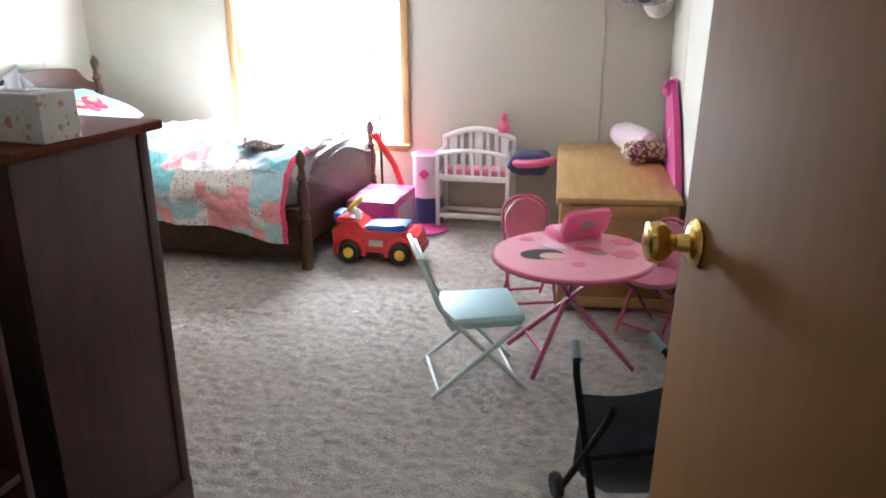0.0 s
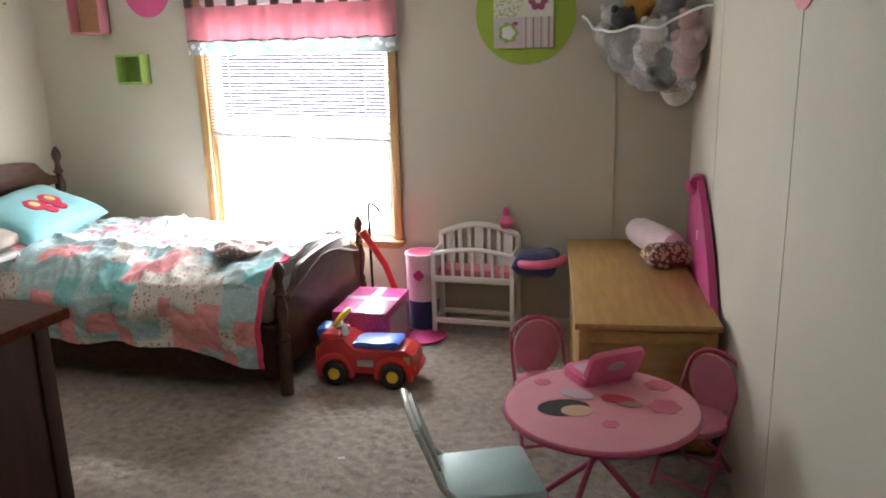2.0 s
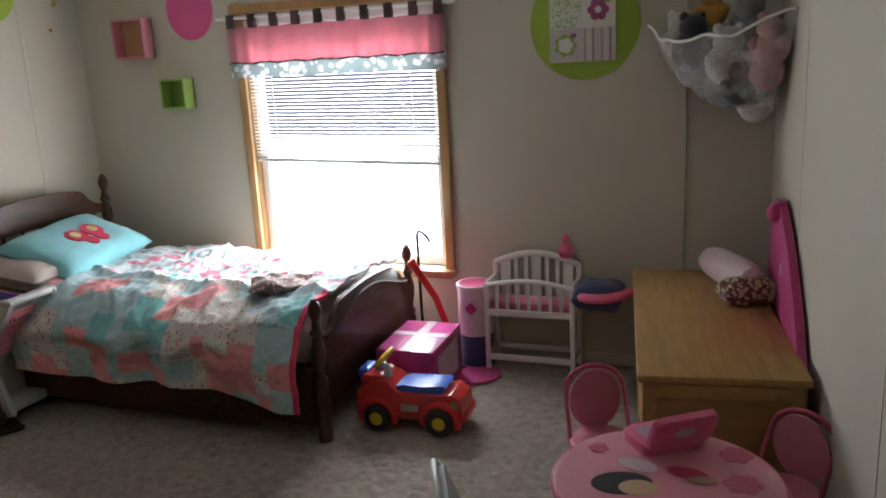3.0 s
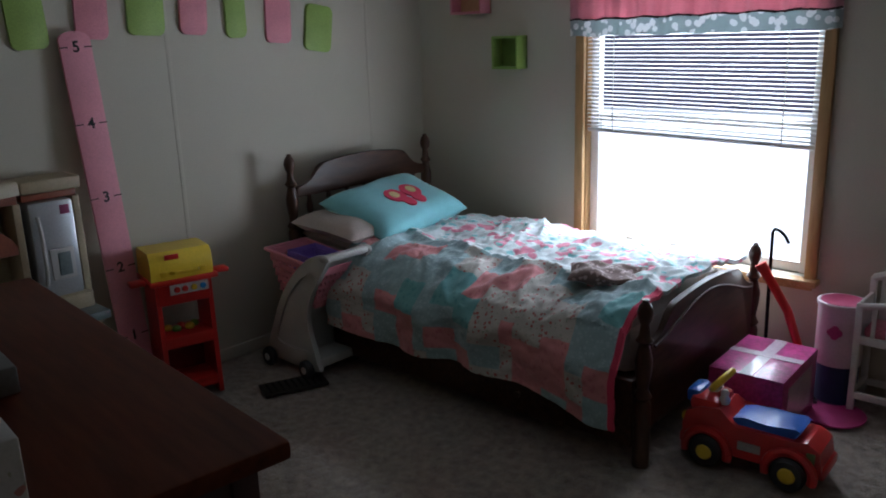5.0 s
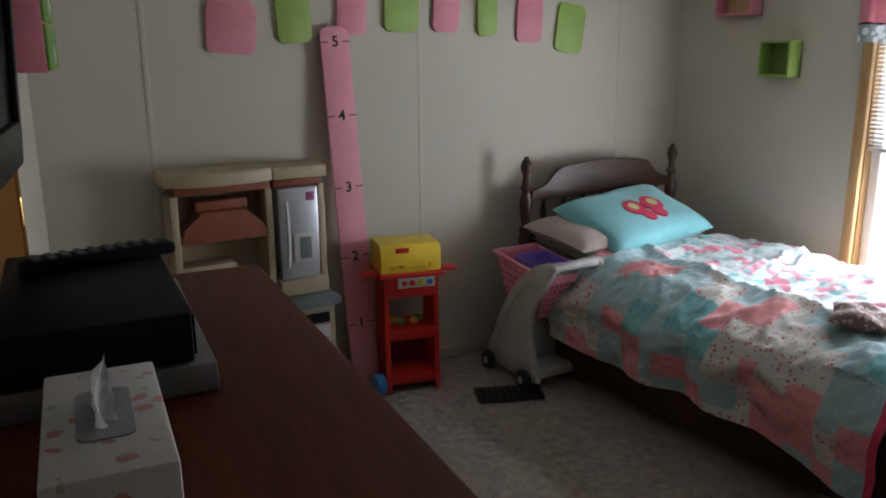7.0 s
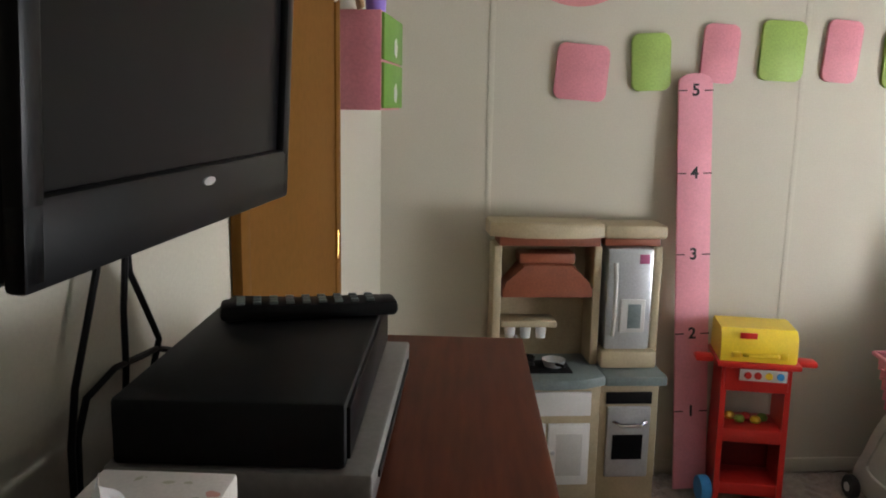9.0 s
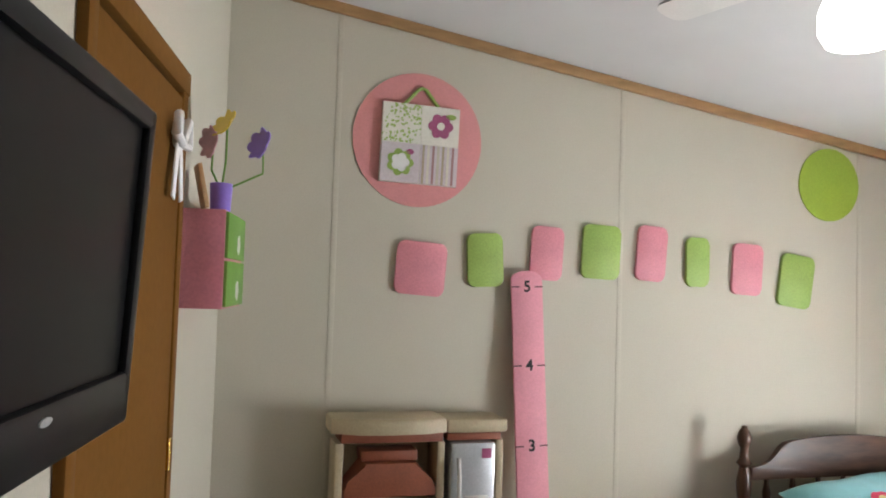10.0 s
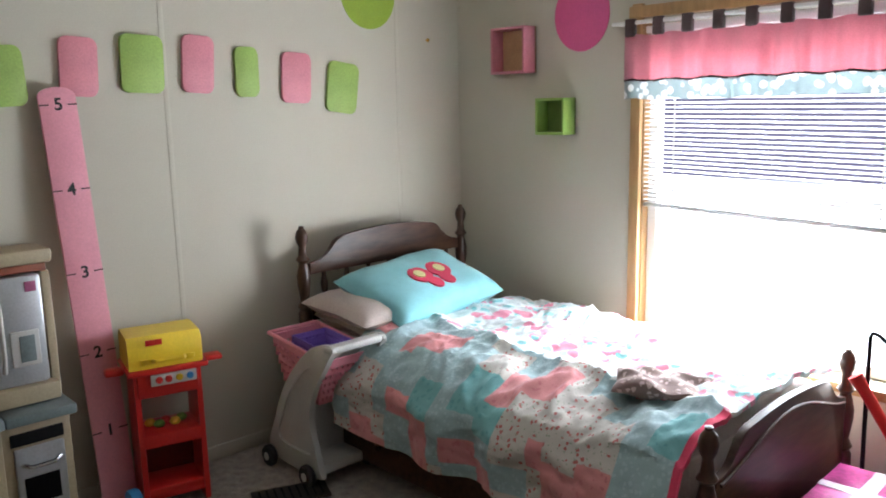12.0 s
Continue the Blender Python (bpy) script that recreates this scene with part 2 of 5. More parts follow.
SCREEN = mat("black screen glass", (0.006, 0.006, 0.007), 0.3, var=0.02, bump=0.0, spec=0.08)
TYRE = mat("black toy tyre", (0.02, 0.02, 0.022), 0.6, var=0.1)
GREY = mat("grey counter plastic", (0.17, 0.21, 0.21), 0.45, var=0.12)
SILVER = mat("silver toy steel", (0.52, 0.54, 0.56), 0.35, metal=0.55, var=0.08, bump=0.02)
CHROME = mat("chrome", (0.75, 0.76, 0.78), 0.15, metal=1.0, var=0.03, bump=0.0)
BRASS = mat("polished brass", (0.85, 0.56, 0.16), 0.16, metal=1.0, var=0.06, bump=0.02)
TAN = mat("tan kitchen plastic", (0.45, 0.37, 0.24), 0.5, var=0.08, bump=0.05)
BRICK = mat("terracotta plastic", (0.27, 0.075, 0.035), 0.55, var=0.12, bump=0.06)
OFFW = mat("off white plastic", (0.76, 0.75, 0.73), 0.4, var=0.04, bump=0.02)
GREEN = mat("lime green paint", (0.30, 0.42, 0.04), 0.6, var=0.06, scale=6)
MIDGREEN = mat("box green", (0.15, 0.33, 0.045), 0.5, var=0.1)
LETG = mat("green letter paint", (0.31, 0.45, 0.10), 0.55, var=0.1)
LETP = mat("pink letter paint", (0.68, 0.25, 0.30), 0.55, var=0.08)
SALMON = mat("salmon wall disc", (0.66, 0.27, 0.27), 0.65, var=0.05, scale=6)
MAGDISC = mat("raspberry wall disc", (0.66, 0.10, 0.26), 0.65, var=0.05, scale=6)
RULER = mat("pink growth chart", (0.74, 0.30, 0.36), 0.6, var=0.06, scale=6)
PILL = mat("aqua pillow cotton", (0.24, 0.56, 0.60), 0.85, var=0.07, scale=12, fine=300, bump=0.2, sheen=0.25)
MATT = mat("beige sheet", (0.50, 0.42, 0.37), 0.9, var=0.08, bump=0.15, sheen=0.2)
PURPLE = mat("purple plastic", (0.26, 0.16, 0.62), 0.4, var=0.06)
SKIN = mat("tan wood", (0.50, 0.30, 0.15), 0.6, var=0.1)
INK = mat("black ink", (0.02, 0.018, 0.02), 0.7, var=0.05, bump=0.0)
GOLDPAPER = mat("pink gift box card", (0.55, 0.06, 0.26), 0.3, var=0.25, scale=14, fine=60, bump=0.05, coat=0.4)
STRIP = mat("silvery tape", (0.75, 0.62, 0.68), 0.25, var=0.1, coat=0.4)
TISSUE = mat("white tissue", (0.85, 0.84, 0.83), 0.9, var=0.03)
TEALP = spots("teal patch", (0.19, 0.45, 0.46), (0.13, 0.37, 0.39), 35, 0.3)
CORALP = spots("coral patch", (0.70, 0.28, 0.28), (0.60, 0.20, 0.22), 35, 0.3)
GREYP = spots("pale aqua patch", (0.34, 0.47, 0.49), (0.40, 0.53, 0.55), 60, 0.35)
DOTP = spots("floral cream patch", (0.57, 0.54, 0.49), (0.45, 0.12, 0.11), 42, 0.26, (0.30, 0.36, 0.26))
PINKP = spots("pink floral reverse", (0.66, 0.72, 0.72), (0.74, 0.26, 0.36), 11, 0.36, (0.25, 0.55, 0.56))
STRIPE = mat("raspberry binding", (0.64, 0.05, 0.11), 0.85, var=0.06)
VALP = mat("pink valance cotton", (0.64, 0.30, 0.34), 0.9, var=0.08, scale=9, fine=200, bump=0.15, sheen=0.2)
VALD = spots("polka dot valance band", (0.38, 0.44, 0.44), (0.80, 0.81, 0.81), 27, 0.44, warp=0.06)
VALT = mat("brown velvet tab", (0.055, 0.028, 0.026), 0.8, var=0.15, sheen=0.3)
BLIND = mat("white blind slat", (0.80, 0.80, 0.80), 0.5, var=0.03, bump=0.0)
PRINTG = spots("green leaf print", (0.72, 0.71, 0.62), (0.32, 0.45, 0.12), 75, 0.42)
PRINTL = mat("lilac card", (0.60, 0.53, 0.56), 0.8, var=0.06)
PRINTC = mat("cream card", (0.74, 0.71, 0.63), 0.8, var=0.05)
PLUM = mat("plum flower paint", (0.36, 0.09, 0.19), 0.8, var=0.12)
PLUSHG = mat("grey plush", (0.30, 0.29, 0.31), 0.95, var=0.25, scale=22, fine=260, bump=0.8, dist=0.006, sheen=0.4)
PLUSHW = mat("white plush", (0.66, 0.63, 0.60), 0.95, var=0.2, scale=22, fine=260, bump=0.8, dist=0.006, sheen=0.4)
PLUSHO = mat("orange plush", (0.62, 0.30, 0.04), 0.95, var=0.2, scale=22, fine=260, bump=0.8, dist=0.006, sheen=0.4)
PLUSHK = mat("black plush", (0.03, 0.03, 0.035), 0.95, var=0.2, scale=22, fine=260, bump=0.8, dist=0.006, sheen=0.4)
PLUSHP = mat("pink plush", (0.62, 0.30, 0.32), 0.95, var=0.2, scale=22, fine=260, bump=0.8, dist=0.006, sheen=0.4)
GLOBE = mat("lit milk glass", (1.0, 0.95, 0.86), 0.4, var=0.0, bump=0.0, emit=7.0)
CARPET = mat("grey beige shag carpet", (0.405, 0.335, 0.268), 0.97, var=0.27, scale=26, fine=190, bump=0.9, dist=0.012, sheen=0.35)
GLASS = bpy.data.materials.new("window glass")
GLASS.use_nodes = True
gb = GLASS.node_tree.nodes["Principled BSDF"]
gb.inputs["Transmission Weight"].default_value, gb.inputs["Roughness"].default_value, gb.inputs["IOR"].default_value = 1.0, 0.0, 1.1
# daylight painted as glow: white low down, dim violet where the blind's gaps look out
BRIGHT = bpy.data.materials.new("glowing backdrop bright below dim above")
BRIGHT.use_nodes = True
bn = BRIGHT.node_tree
bb = bn.nodes["Principled BSDF"]
bb.inputs["Base Color"].default_value = (0.02, 0.02, 0.03, 1)
btc, bsep, brg, bmx = bn.nodes.new("ShaderNodeTexCoord"), bn.nodes.new("ShaderNodeSeparateXYZ"), bn.nodes.new("ShaderNodeMapRange"), bn.nodes.new("ShaderNodeMix")
bmx.data_type = "RGBA"
brg.inputs["From Min"].default_value, brg.inputs["From Max"].default_value = 0.66, 0.80
bn.links.new(btc.outputs["Object"], bsep.inputs[0])
bn.links.new(bsep.outputs["Z"], brg.inputs["Value"])
bn.links.new(brg.outputs["Result"], bmx.inputs["Factor"])
bmx.inputs[6].default_value, bmx.inputs[7].default_value = (9.0, 9.4, 9.8, 1), (0.30, 0.27, 0.42, 1)
bn.links.new(bmx.outputs[2], bb.inputs["Emission Color"])
bb.inputs["Emission Strength"].default_value = 1.0


# ---------------------------------------------------------------- structure
def cz(y):
    return 2.20 + 0.145 * (5.0 - y)


# carpet: one deep-piled sheet with real relief
def carpet():
    xs, ys = np.arange(-4.3, 1.21, 0.0165), np.arange(-1.6, 5.21, 0.0165)
    bm = bmesh.new()
    rows = []
    for y in ys:
        row = []
        for x in xs:
            z = 0.011 * noise.noise((x * 30, y * 30, 0)) + 0.006 * noise.noise((x * 75, y * 75, 3)) - 0.008
            row.append(bm.verts.new((x, y, z)))
        rows.append(row)
    for a, b in zip(rows, rows[1:]):
        for k in range(len(a) - 1):
            bm.faces.new((a[k], a[k + 1], b[k + 1], b[k]))
    me = bpy.data.meshes.new("floor")
    bm.to_mesh(me)
    bm.free()
    me.materials.append(CARPET)
    me.polygons.foreach_set("use_smooth", [True] * len(me.polygons))
    return tagged(new("floor", me), "grey-beige shag carpet over the whole floor", "carpet", kind="structure")


carpet()
bm = bmesh.new()
box(bm, (-1.5, 1.8, -0.12), (6.4, 7.4, 0.16))
structure("subfloor", bm, SEAM, "plain floor deck under the carpet", "floor")


def wall_slab(name, p, q, z0, z1a, z1b, thick, label, material=WALL):
    """A wall from p to q with its thickness to the right of that way; its top runs from z1a to z1b."""
    p, q = Vector((*p, 0)), Vector((*q, 0))
    n = (q - p).normalized().cross(Vector((0, 0, 1))) * thick
    bm = bmesh.new()
    v = [bm.verts.new((a.x, a.y, z)) for a, z in ((p, z0), (q, z0), (q, z1b), (p, z1a), (p + n, z0), (q + n, z0), (q + n, z1b), (p + n, z1a))]
    for f in ((0, 1, 2, 3), (7, 6, 5, 4), (0, 4, 5, 1), (1, 5, 6, 2), (2, 6, 7, 3), (3, 7, 4, 0)):
        bm.faces.new([v[k] for k in f])
    return structure(name, bm, material, label, "wall")


wall_slab("wall_left", (-4.0, 5.12), (-4.0, 1.60), -0.05, cz(5.12) + 0.1, cz(1.6) + 0.1, 0.12, "cream panelled wall with lettering plaques and wall discs")
# window wall: four pieces round the opening
WX0, WX1, WZ0, WZ1 = -2.857, -1.687, 0.475, 1.86
bm = bmesh.new()
box(bm, ((-4.12 + WX0) / 2, 5.06, 1.15), (WX0 + 4.12, 0.12, 2.5))
box(bm, ((WX1 + 0.1) / 2, 5.06, 1.15), (0.1 - WX1, 0.12, 2.5))
box(bm, ((WX0 + WX1) / 2, 5.06, (WZ0 - 0.1) / 2), (WX1 - WX0, 0.12, WZ0 + 0.1))
box(bm, ((WX0 + WX1) / 2, 5.06, (WZ1 + 2.4) / 2), (WX1 - WX0, 0.12, 2.4 - WZ1))
structure("wall_window", bm, WALL, "cream panelled wall round the bright window", "wall")
wall_slab("wall_right", (0.30, 1.15), RIGHT[0], -0.05, cz(1.15) + 0.1, cz(5) + 0.1, 0.12, "cream panelled wall behind the wooden chest")
wall_slab("wall_right_entry", (0.38, -1.6), (0.30, 1.15), -0.05, 3.2, cz(1.15) + 0.1, 0.12, "cream wall beside the open door")
wall_slab("wall_television", (-4.0, 1.74), (-1.64, 1.74 - 0.16 * 2.36), -0.05, cz(1.74) + 0.1, cz(1.44) + 0.1, 0.10, "cream wall that carries the television")
wall_slab("wall_nook", (-1.64, 1.36), (-1.64, 0.45), -0.05, cz(1.44) + 0.1, cz(0.45) + 0.1, 0.10, "cream wall of the entrance nook")
wall_slab("wall_entry", (-1.74, 0.40), (-0.58, 0.40), -0.05, cz(0.4) + 0.1, cz(0.4) + 0.1, 0.10, "cream wall beside the doorway")
wall_slab("wall_hall_left", (-0.68, 0.40), (-0.68, -1.6), -0.05, 3.2, 3.3, 0.10, "cream wall of the hall")
wall_slab("wall_hall_end", (-0.8, -1.5), (0.5, -1.5), -0.05, 3.3, 3.3, 0.10, "cream wall at the hall's end")
# doorway head over the entrance
bm = bmesh.new()
box(bm, (-0.14, 0.35, 2.6), (0.92, 0.10, 1.1))
structure("wall_entry_head", bm, WALL, "cream wall over the doorway", "wall")
# sloping ceiling
bm = bmesh.new()
v = [bm.verts.new((x, y, cz(y) + d)) for d in (0, 0.1) for x, y in ((-4.12, 5.12), (0.6, 5.12), (0.6, -1.7), (-4.12, -1.7))]
for f in ((0, 1, 2, 3), (7, 6, 5, 4), (0, 4, 5, 1), (1, 5, 6, 2), (2, 6, 7, 3), (3, 7, 4, 0)):
    bm.faces.new([v[k] for k in f])
structure("ceiling", bm, CEIL, "white sloping textured ceiling", "ceiling")


def strip(name, p, q, w, h, material, label, category="trim"):
    """A lath of section w by h along a straight line."""
    p, q = Vector(p), Vector(q)
    d = q - p
    m = Matrix.Translation((p + q) / 2) @ d.to_track_quat("X", "Z").to_matrix().to_4x4()
    bm = box(bmesh.new(), (0, 0, 0), (d.length, w, h), min(0.004, 0.3 * min(w, h)))
    bm.transform(m)
    return structure(name, bm, material, label, category)


strip("trim", (-3.985, 4.985, cz(5) - 0.02), (-3.985, 1.76, cz(1.76) - 0.02), 0.022, 0.042, OAKH, "brown wooden crown moulding along the sloping ceiling")
strip("trim", (-3.97, 4.987, cz(5) - 0.02), (-0.11, 4.987, cz(5) - 0.02), 0.022, 0.042, OAKH, "brown wooden crown moulding over the window wall")
# panel seams: slim battens
for y in (2.15, 3.352, 4.57):
    strip("trim", (-3.999, y, 0.0), (-3.999, y, cz(y) - 0.04), 0.022, 0.003, WALL, "thin batten over a wall panel seam")
for x in (-0.47,):
    strip("trim", (x, 4.9985, 0.0), (x, 4.999, cz(5) - 0.04), 0.005, 0.022, WALL, "thin batten over a wall panel seam")
for y in (4.25, 3.03, 1.85):
    m = on_right(y, 0)
    p = m.translation
    strip("trim", (p.x + 0.0005, y, 0.0), (p.x + 0.0005, y, cz(y) - 0.02), 0.022, 0.003, WALL, "thin batten over a wall panel seam")
strip("baseboard", (-3.993, 4.99, 0.03), (-3.993, 1.75, 0.03), 0.012, 0.06, WALL, "cream baseboard", "baseboard")
strip("baseboard", (-3.98, 4.993, 0.03), (-0.1, 4.993, 0.03), 0.012, 0.06, WALL, "cream baseboard", "baseboard")


# ---------------------------------------------------------------- window
win = thing("window_1", Matrix.Translation((0, 5.0, 0)), "wooden-framed window, overexposed with daylight", "window", kind="structure")
xm, zm = (WX0 + WX1) / 2, (WZ0 + WZ1) / 2
for c, s in (((WX0 - 0.012, -0.012, zm + 0.02), (0.05, 0.026, WZ1 - WZ0 + 0.12)), ((WX1 + 0.012, -0.012, zm + 0.02), (0.05, 0.026, WZ1 - WZ0 + 0.12)),
             ((xm, -0.014, WZ1 + 0.045), (WX1 - WX0 + 0.10, 0.030, 0.05))):
    part("casing", B(c, s, 0.004), OAK, win)
part("window_sill", B((xm, -0.03, WZ0 - 0.012), (WX1 - WX0 + 0.10, 0.075, 0.026), 0.006), OAK, win)
part("apron", B((xm, -0.010, WZ0 - 0.04), (WX1 - WX0 + 0.04, 0.018, 0.03), 0.003), OAK, win)
for x in (WX0 + 0.008, WX1 - 0.008):
    part("jamb", B((x, 0.056, zm), (0.014, 0.10, WZ1 - WZ0), 0.002), OAK, win)
for x in (WX0 + 0.038, WX1 - 0.038):
    part("window_frame", B((x, 0.075, zm), (0.045, 0.05, WZ1 - WZ0), 0.004), WHITE, win, "white vinyl sash frame")
for z in (WZ0 + 0.025, WZ1 - 0.025, 1.135):
    part("window_frame", B((xm, 0.078, z), (WX1 - WX0 - 0.12, 0.045, 0.045), 0.004), WHITE, win, "white vinyl sash rail")
for z0, z1 in ((WZ0 + 0.05, 1.11), (1.16, WZ1 - 0.05)):
    g = part("pane", B((xm, 0.085, (z0 + z1) / 2), (WX1 - WX0 - 0.12, 0.004, z1 - z0), 0), GLASS, win)
    g.visible_shadow = False
# blind over the upper half
bl = thing("window_blind", Matrix.Translation((xm, 5.02, 0)), "white slatted blind drawn half way down the window", "blind")
part("headrail", B((0, 0.0, 1.83), (1.14, 0.03, 0.03), 0.003), BLIND, bl)
part("bottom_rail", B((0, 0.0, 1.058), (1.13, 0.026, 0.018), 0.004, Matrix.Rotation(radians(1.5), 4, "Y")), BLIND, bl)
slat = bmesh.new()
for k in range(5):
    a = -0.0095 + 0.019 * k / 4
    for x in (-0.57, 0.57):
        slat.verts.new((x, a, 0.0024 * (1 - (a / 0.0095) ** 2)))
slat.verts.ensure_lookup_table()
for k in range(4):
    slat.faces.new([slat.verts[i] for i in (2 * k, 2 * k + 1, 2 * k + 3, 2 * k + 2)])
slat_mesh = mesh_of("slat", slat, BLIND)
for k in range(38):
    s = new("slat", slat_mesh)
    s.parent = bl
    s.matrix_basis = pose(0, 0, 1.080 + 0.0197 * k, 16, 1.5 * (1 - k / 37), 0)
for x in (-0.42, 0.42):
    part("ladder_cord", T([(x, -0.014, 1.06), (x, -0.014, 1.83)], 0.003, 6), BLIND, bl)
# valance
va = thing("valance", Matrix.Translation((0, 4.945, 0)), "pink valance with polka-dot band hung by brown tabs", "curtain")
VX0, VX1 = -2.905, -1.625


def cloth_band(z0, z1, n=150, amp=0.012, off=0.0, rows=8):
    bm = bmesh.new()
    grid = []
    for j in range(rows + 1):
        z = z0 + (z1 - z0) * j / rows
        k = 1.2 - 0.5 * j / rows
        grid.append([bm.verts.new((VX0 + (VX1 - VX0) * i / n, off - k * amp * (math.sin(i * 0.30) + 0.7 * math.sin(i * 0.71 + 1) + 0.4 * noise.noise((i * 0.2, z * 6, 1))), z + 0.004 * math.sin(i * 0.3))) for i in range(n + 1)])
    for a, b in zip(grid, grid[1:]):
        for i in range(n):
            bm.faces.new((a[i], a[i + 1], b[i + 1], b[i]))
    bmesh.ops.solidify(bm, geom=bm.faces[:], thickness=0.003)
    return bm


part("pink_cloth", cloth_band(1.616, 1.806, amp=0.008), VALP, va, "pink gathered cotton")
part("dotted_band", cloth_band(1.536, 1.616, amp=0.003), VALD, va, "grey band with white polka dots")
part("dark_trim", cloth_band(1.611, 1.620, rows=2, off=-0.004, amp=0.006), VALT, va, "dark brown braid")
for k in range(10):
    x = VX0 + 0.03 + (VX1 - VX0 - 0.06) * k / 9
    part("tab", B((x, -0.005, 1.838), (0.046, 0.03, 0.074), 0.006), VALT, va, "brown velvet tab")
rod = thing("curtain_rod", Matrix.Translation((xm, 4.945, 1.858)), "thin white metal curtain rod above the window", "curtain rod")
part("bar", T([(-0.70, 0, 0), (0.70, 0, 0)], 0.009), OFFW, rod)
for x in (-0.66, 0.66):
    part("bracket", B((x, 0.026, 0), (0.015, 0.05, 0.02), 0.003), OFFW, rod)
# glowing sheet outside: bright daylight below, dim violet painted above behind the blind
bm = bmesh.new()
box(bm, (-2.3, 9.2, 1.5), (18, 0.02, 10))
back = structure("backdrop", bm, BRIGHT, "glowing sheet for the daylight outside, bright below and dim violet above", "sky")

# ---------------------------------------------------------------- doors
door = thing("door_1", pose(0.168, 0.585, 0.012, 0, 2.5, 16.5), "tan wood-grain bedroom door standing open, brass knob", "door", kind="structure")
part("leaf", B((0, 0.38, 1.01), (0.035, 0.76, 2.02), 0.003), DOORM, door)
knob = lathe([(0.0, 0), (0.031, 0), (0.033, 0.004), (0.028, 0.010), (0.014, 0.014), (0.011, 0.030), (0.016, 0.036), (0.026, 0.046), (0.029, 0.058), (0.026, 0.068), (0.014, 0.072), (0.0, 0.0725)], 28)
knob_mesh = mesh_of("door_knob", knob, BRASS)
for side in (-1, 1):
    k = new("door_knob", knob_mesh)
    k.parent = door
    k.matrix_basis = pose(side * 0.0175, 0.695, 1.075, 0, side * 90, 0)
    tagged(k, "polished brass knob")
part("latch_plate", B((0, 0.7605, 1.075), (0.024, 0.002, 0.057), 0), BRASS, door)
for z in (0.2, 1.0, 1.8):
    part("hinge", T([(0.02, -0.004, z - 0.045), (0.02, -0.004, z + 0.045)], 0.007), BRASS, door)
closet = thing("door_2", on_tv_wall(-2.81, 0.0), "tan veneer closet door in the television wall", "door", kind="structure")
part("leaf", B((0, 1.01, 0.010), (0.72, 2.02, 0.016), 0.003), DOORM, closet)
part("casing", B((0.385, 1.03, 0.012), (0.05, 2.06, 0.022), 0.003), DOORM, closet)
part("casing", B((-0.385, 1.03, 0.012), (0.05, 2.06, 0.022), 0.003), DOORM, closet)
part("casing", B((0, 2.065, 0.013), (0.84, 0.06, 0.026), 0.003), DOORM, closet)
k = new("door_knob", knob_mesh)
k.parent = closet
k.matrix_basis = pose(-0.29, 0.98, 0.018)
for z in (0.25, 1.1, 1.8):
    part("hinge", T([(0.362, z - 0.04, 0.022), (0.362, z + 0.04, 0.022)], 0.006), BRASS, closet)

# ---------------------------------------------------------------- bed
bed = thing("bed", Matrix.Translation((-3.845, 3.855, 0)), "dark wooden single bed with turned posts and arched boards", "bed")


def post(h, r=0.032):
    return lathe([(0, 0), (r, 0), (r, h - 0.40), (r * 0.8, h - 0.385), (r * 1.05, h - 0.37), (r * 0.62, h - 0.34), (r * 0.95, h - 0.27), (r * 1.0, h - 0.23), (r * 0.6, h - 0.17), (r * 1.0, h - 0.155), (r * 0.62, h - 0.135), (r * 0.5, h - 0.095), (r * 0.8, h - 0.075), (r * 0.92, h - 0.05), (r * 0.7, h - 0.025), (r * 0.35, h - 0.012), (r * 0.42, h - 0.004), (0, h)], 20)


def board(y0, y1, z0, z_side, z_mid, thick=0.026, n=40):
    """An upright board across the bed with an arched, shouldered top."""
    out = [(y0, z0)]
    out.append((y1, z0))
    for k in range(n + 1):
        u = k / n
        y = y1 + (y0 - y1) * u
        e = min(u, 1 - u)
        step = 0.62 / (1 + math.exp(-(e - 0.13) * 60))
        out.append((y, z_side + (z_mid - z_side) * (step + 0.38 * math.sin(math.pi * u))))
    return plate(out, thick, 0.004, Matrix(((0, 0, 1, -thick / 2), (1, 0, 0, 0), (0, 1, 0, 0), (0, 0, 0, 1))))


L, Wd = 1.975, 0.99
for x, h in ((0, 1.015), (L, 0.645)):
    for y in (0.0, Wd):
        part("post", post(h), BEDV, bed, at=Matrix.Translation((x, y, 0)))
part("headboard", board(0.03, Wd - 0.03, 0.79, 0.84, 0.965), BEDW, bed)
part("headboard_rail", B((0, Wd / 2, 0.62), (0.026, Wd - 0.06, 0.09), 0.005), BEDW, bed)
for k in range(7):
    y = 0.11 + k * (Wd - 0.22) / 6
    part("spindle", lathe([(0.011, 0), (0.012, 0.03), (0.018, 0.075), (0.011, 0.11), (0.010, 0.135)], 12), BEDV, bed, at=Matrix.Translation((0, y, 0.66)))
part("footboard", board(0.03, Wd - 0.03, 0.14, 0.47, 0.595), BEDW, bed, at=Matrix.Translation((L, 0, 0)))
part("footboard_moulding", T([(L + 0.016, 0.05 + (Wd - 0.1) * k / 16, 0.455 + 0.10 * math.sin(math.pi * k / 16) ** 1.5) for k in range(17)], 0.006, 8), BEDW, bed)
for y in (-0.012, Wd + 0.012):
    part("side_rail", B((L / 2, y, 0.20), (L - 0.06, 0.026, 0.26), 0.004), BEDW, bed)
part("drawer_front", B((L / 2 - 0.1, -0.030, 0.145), (1.55, 0.012, 0.17), 0.004), BEDW, bed)
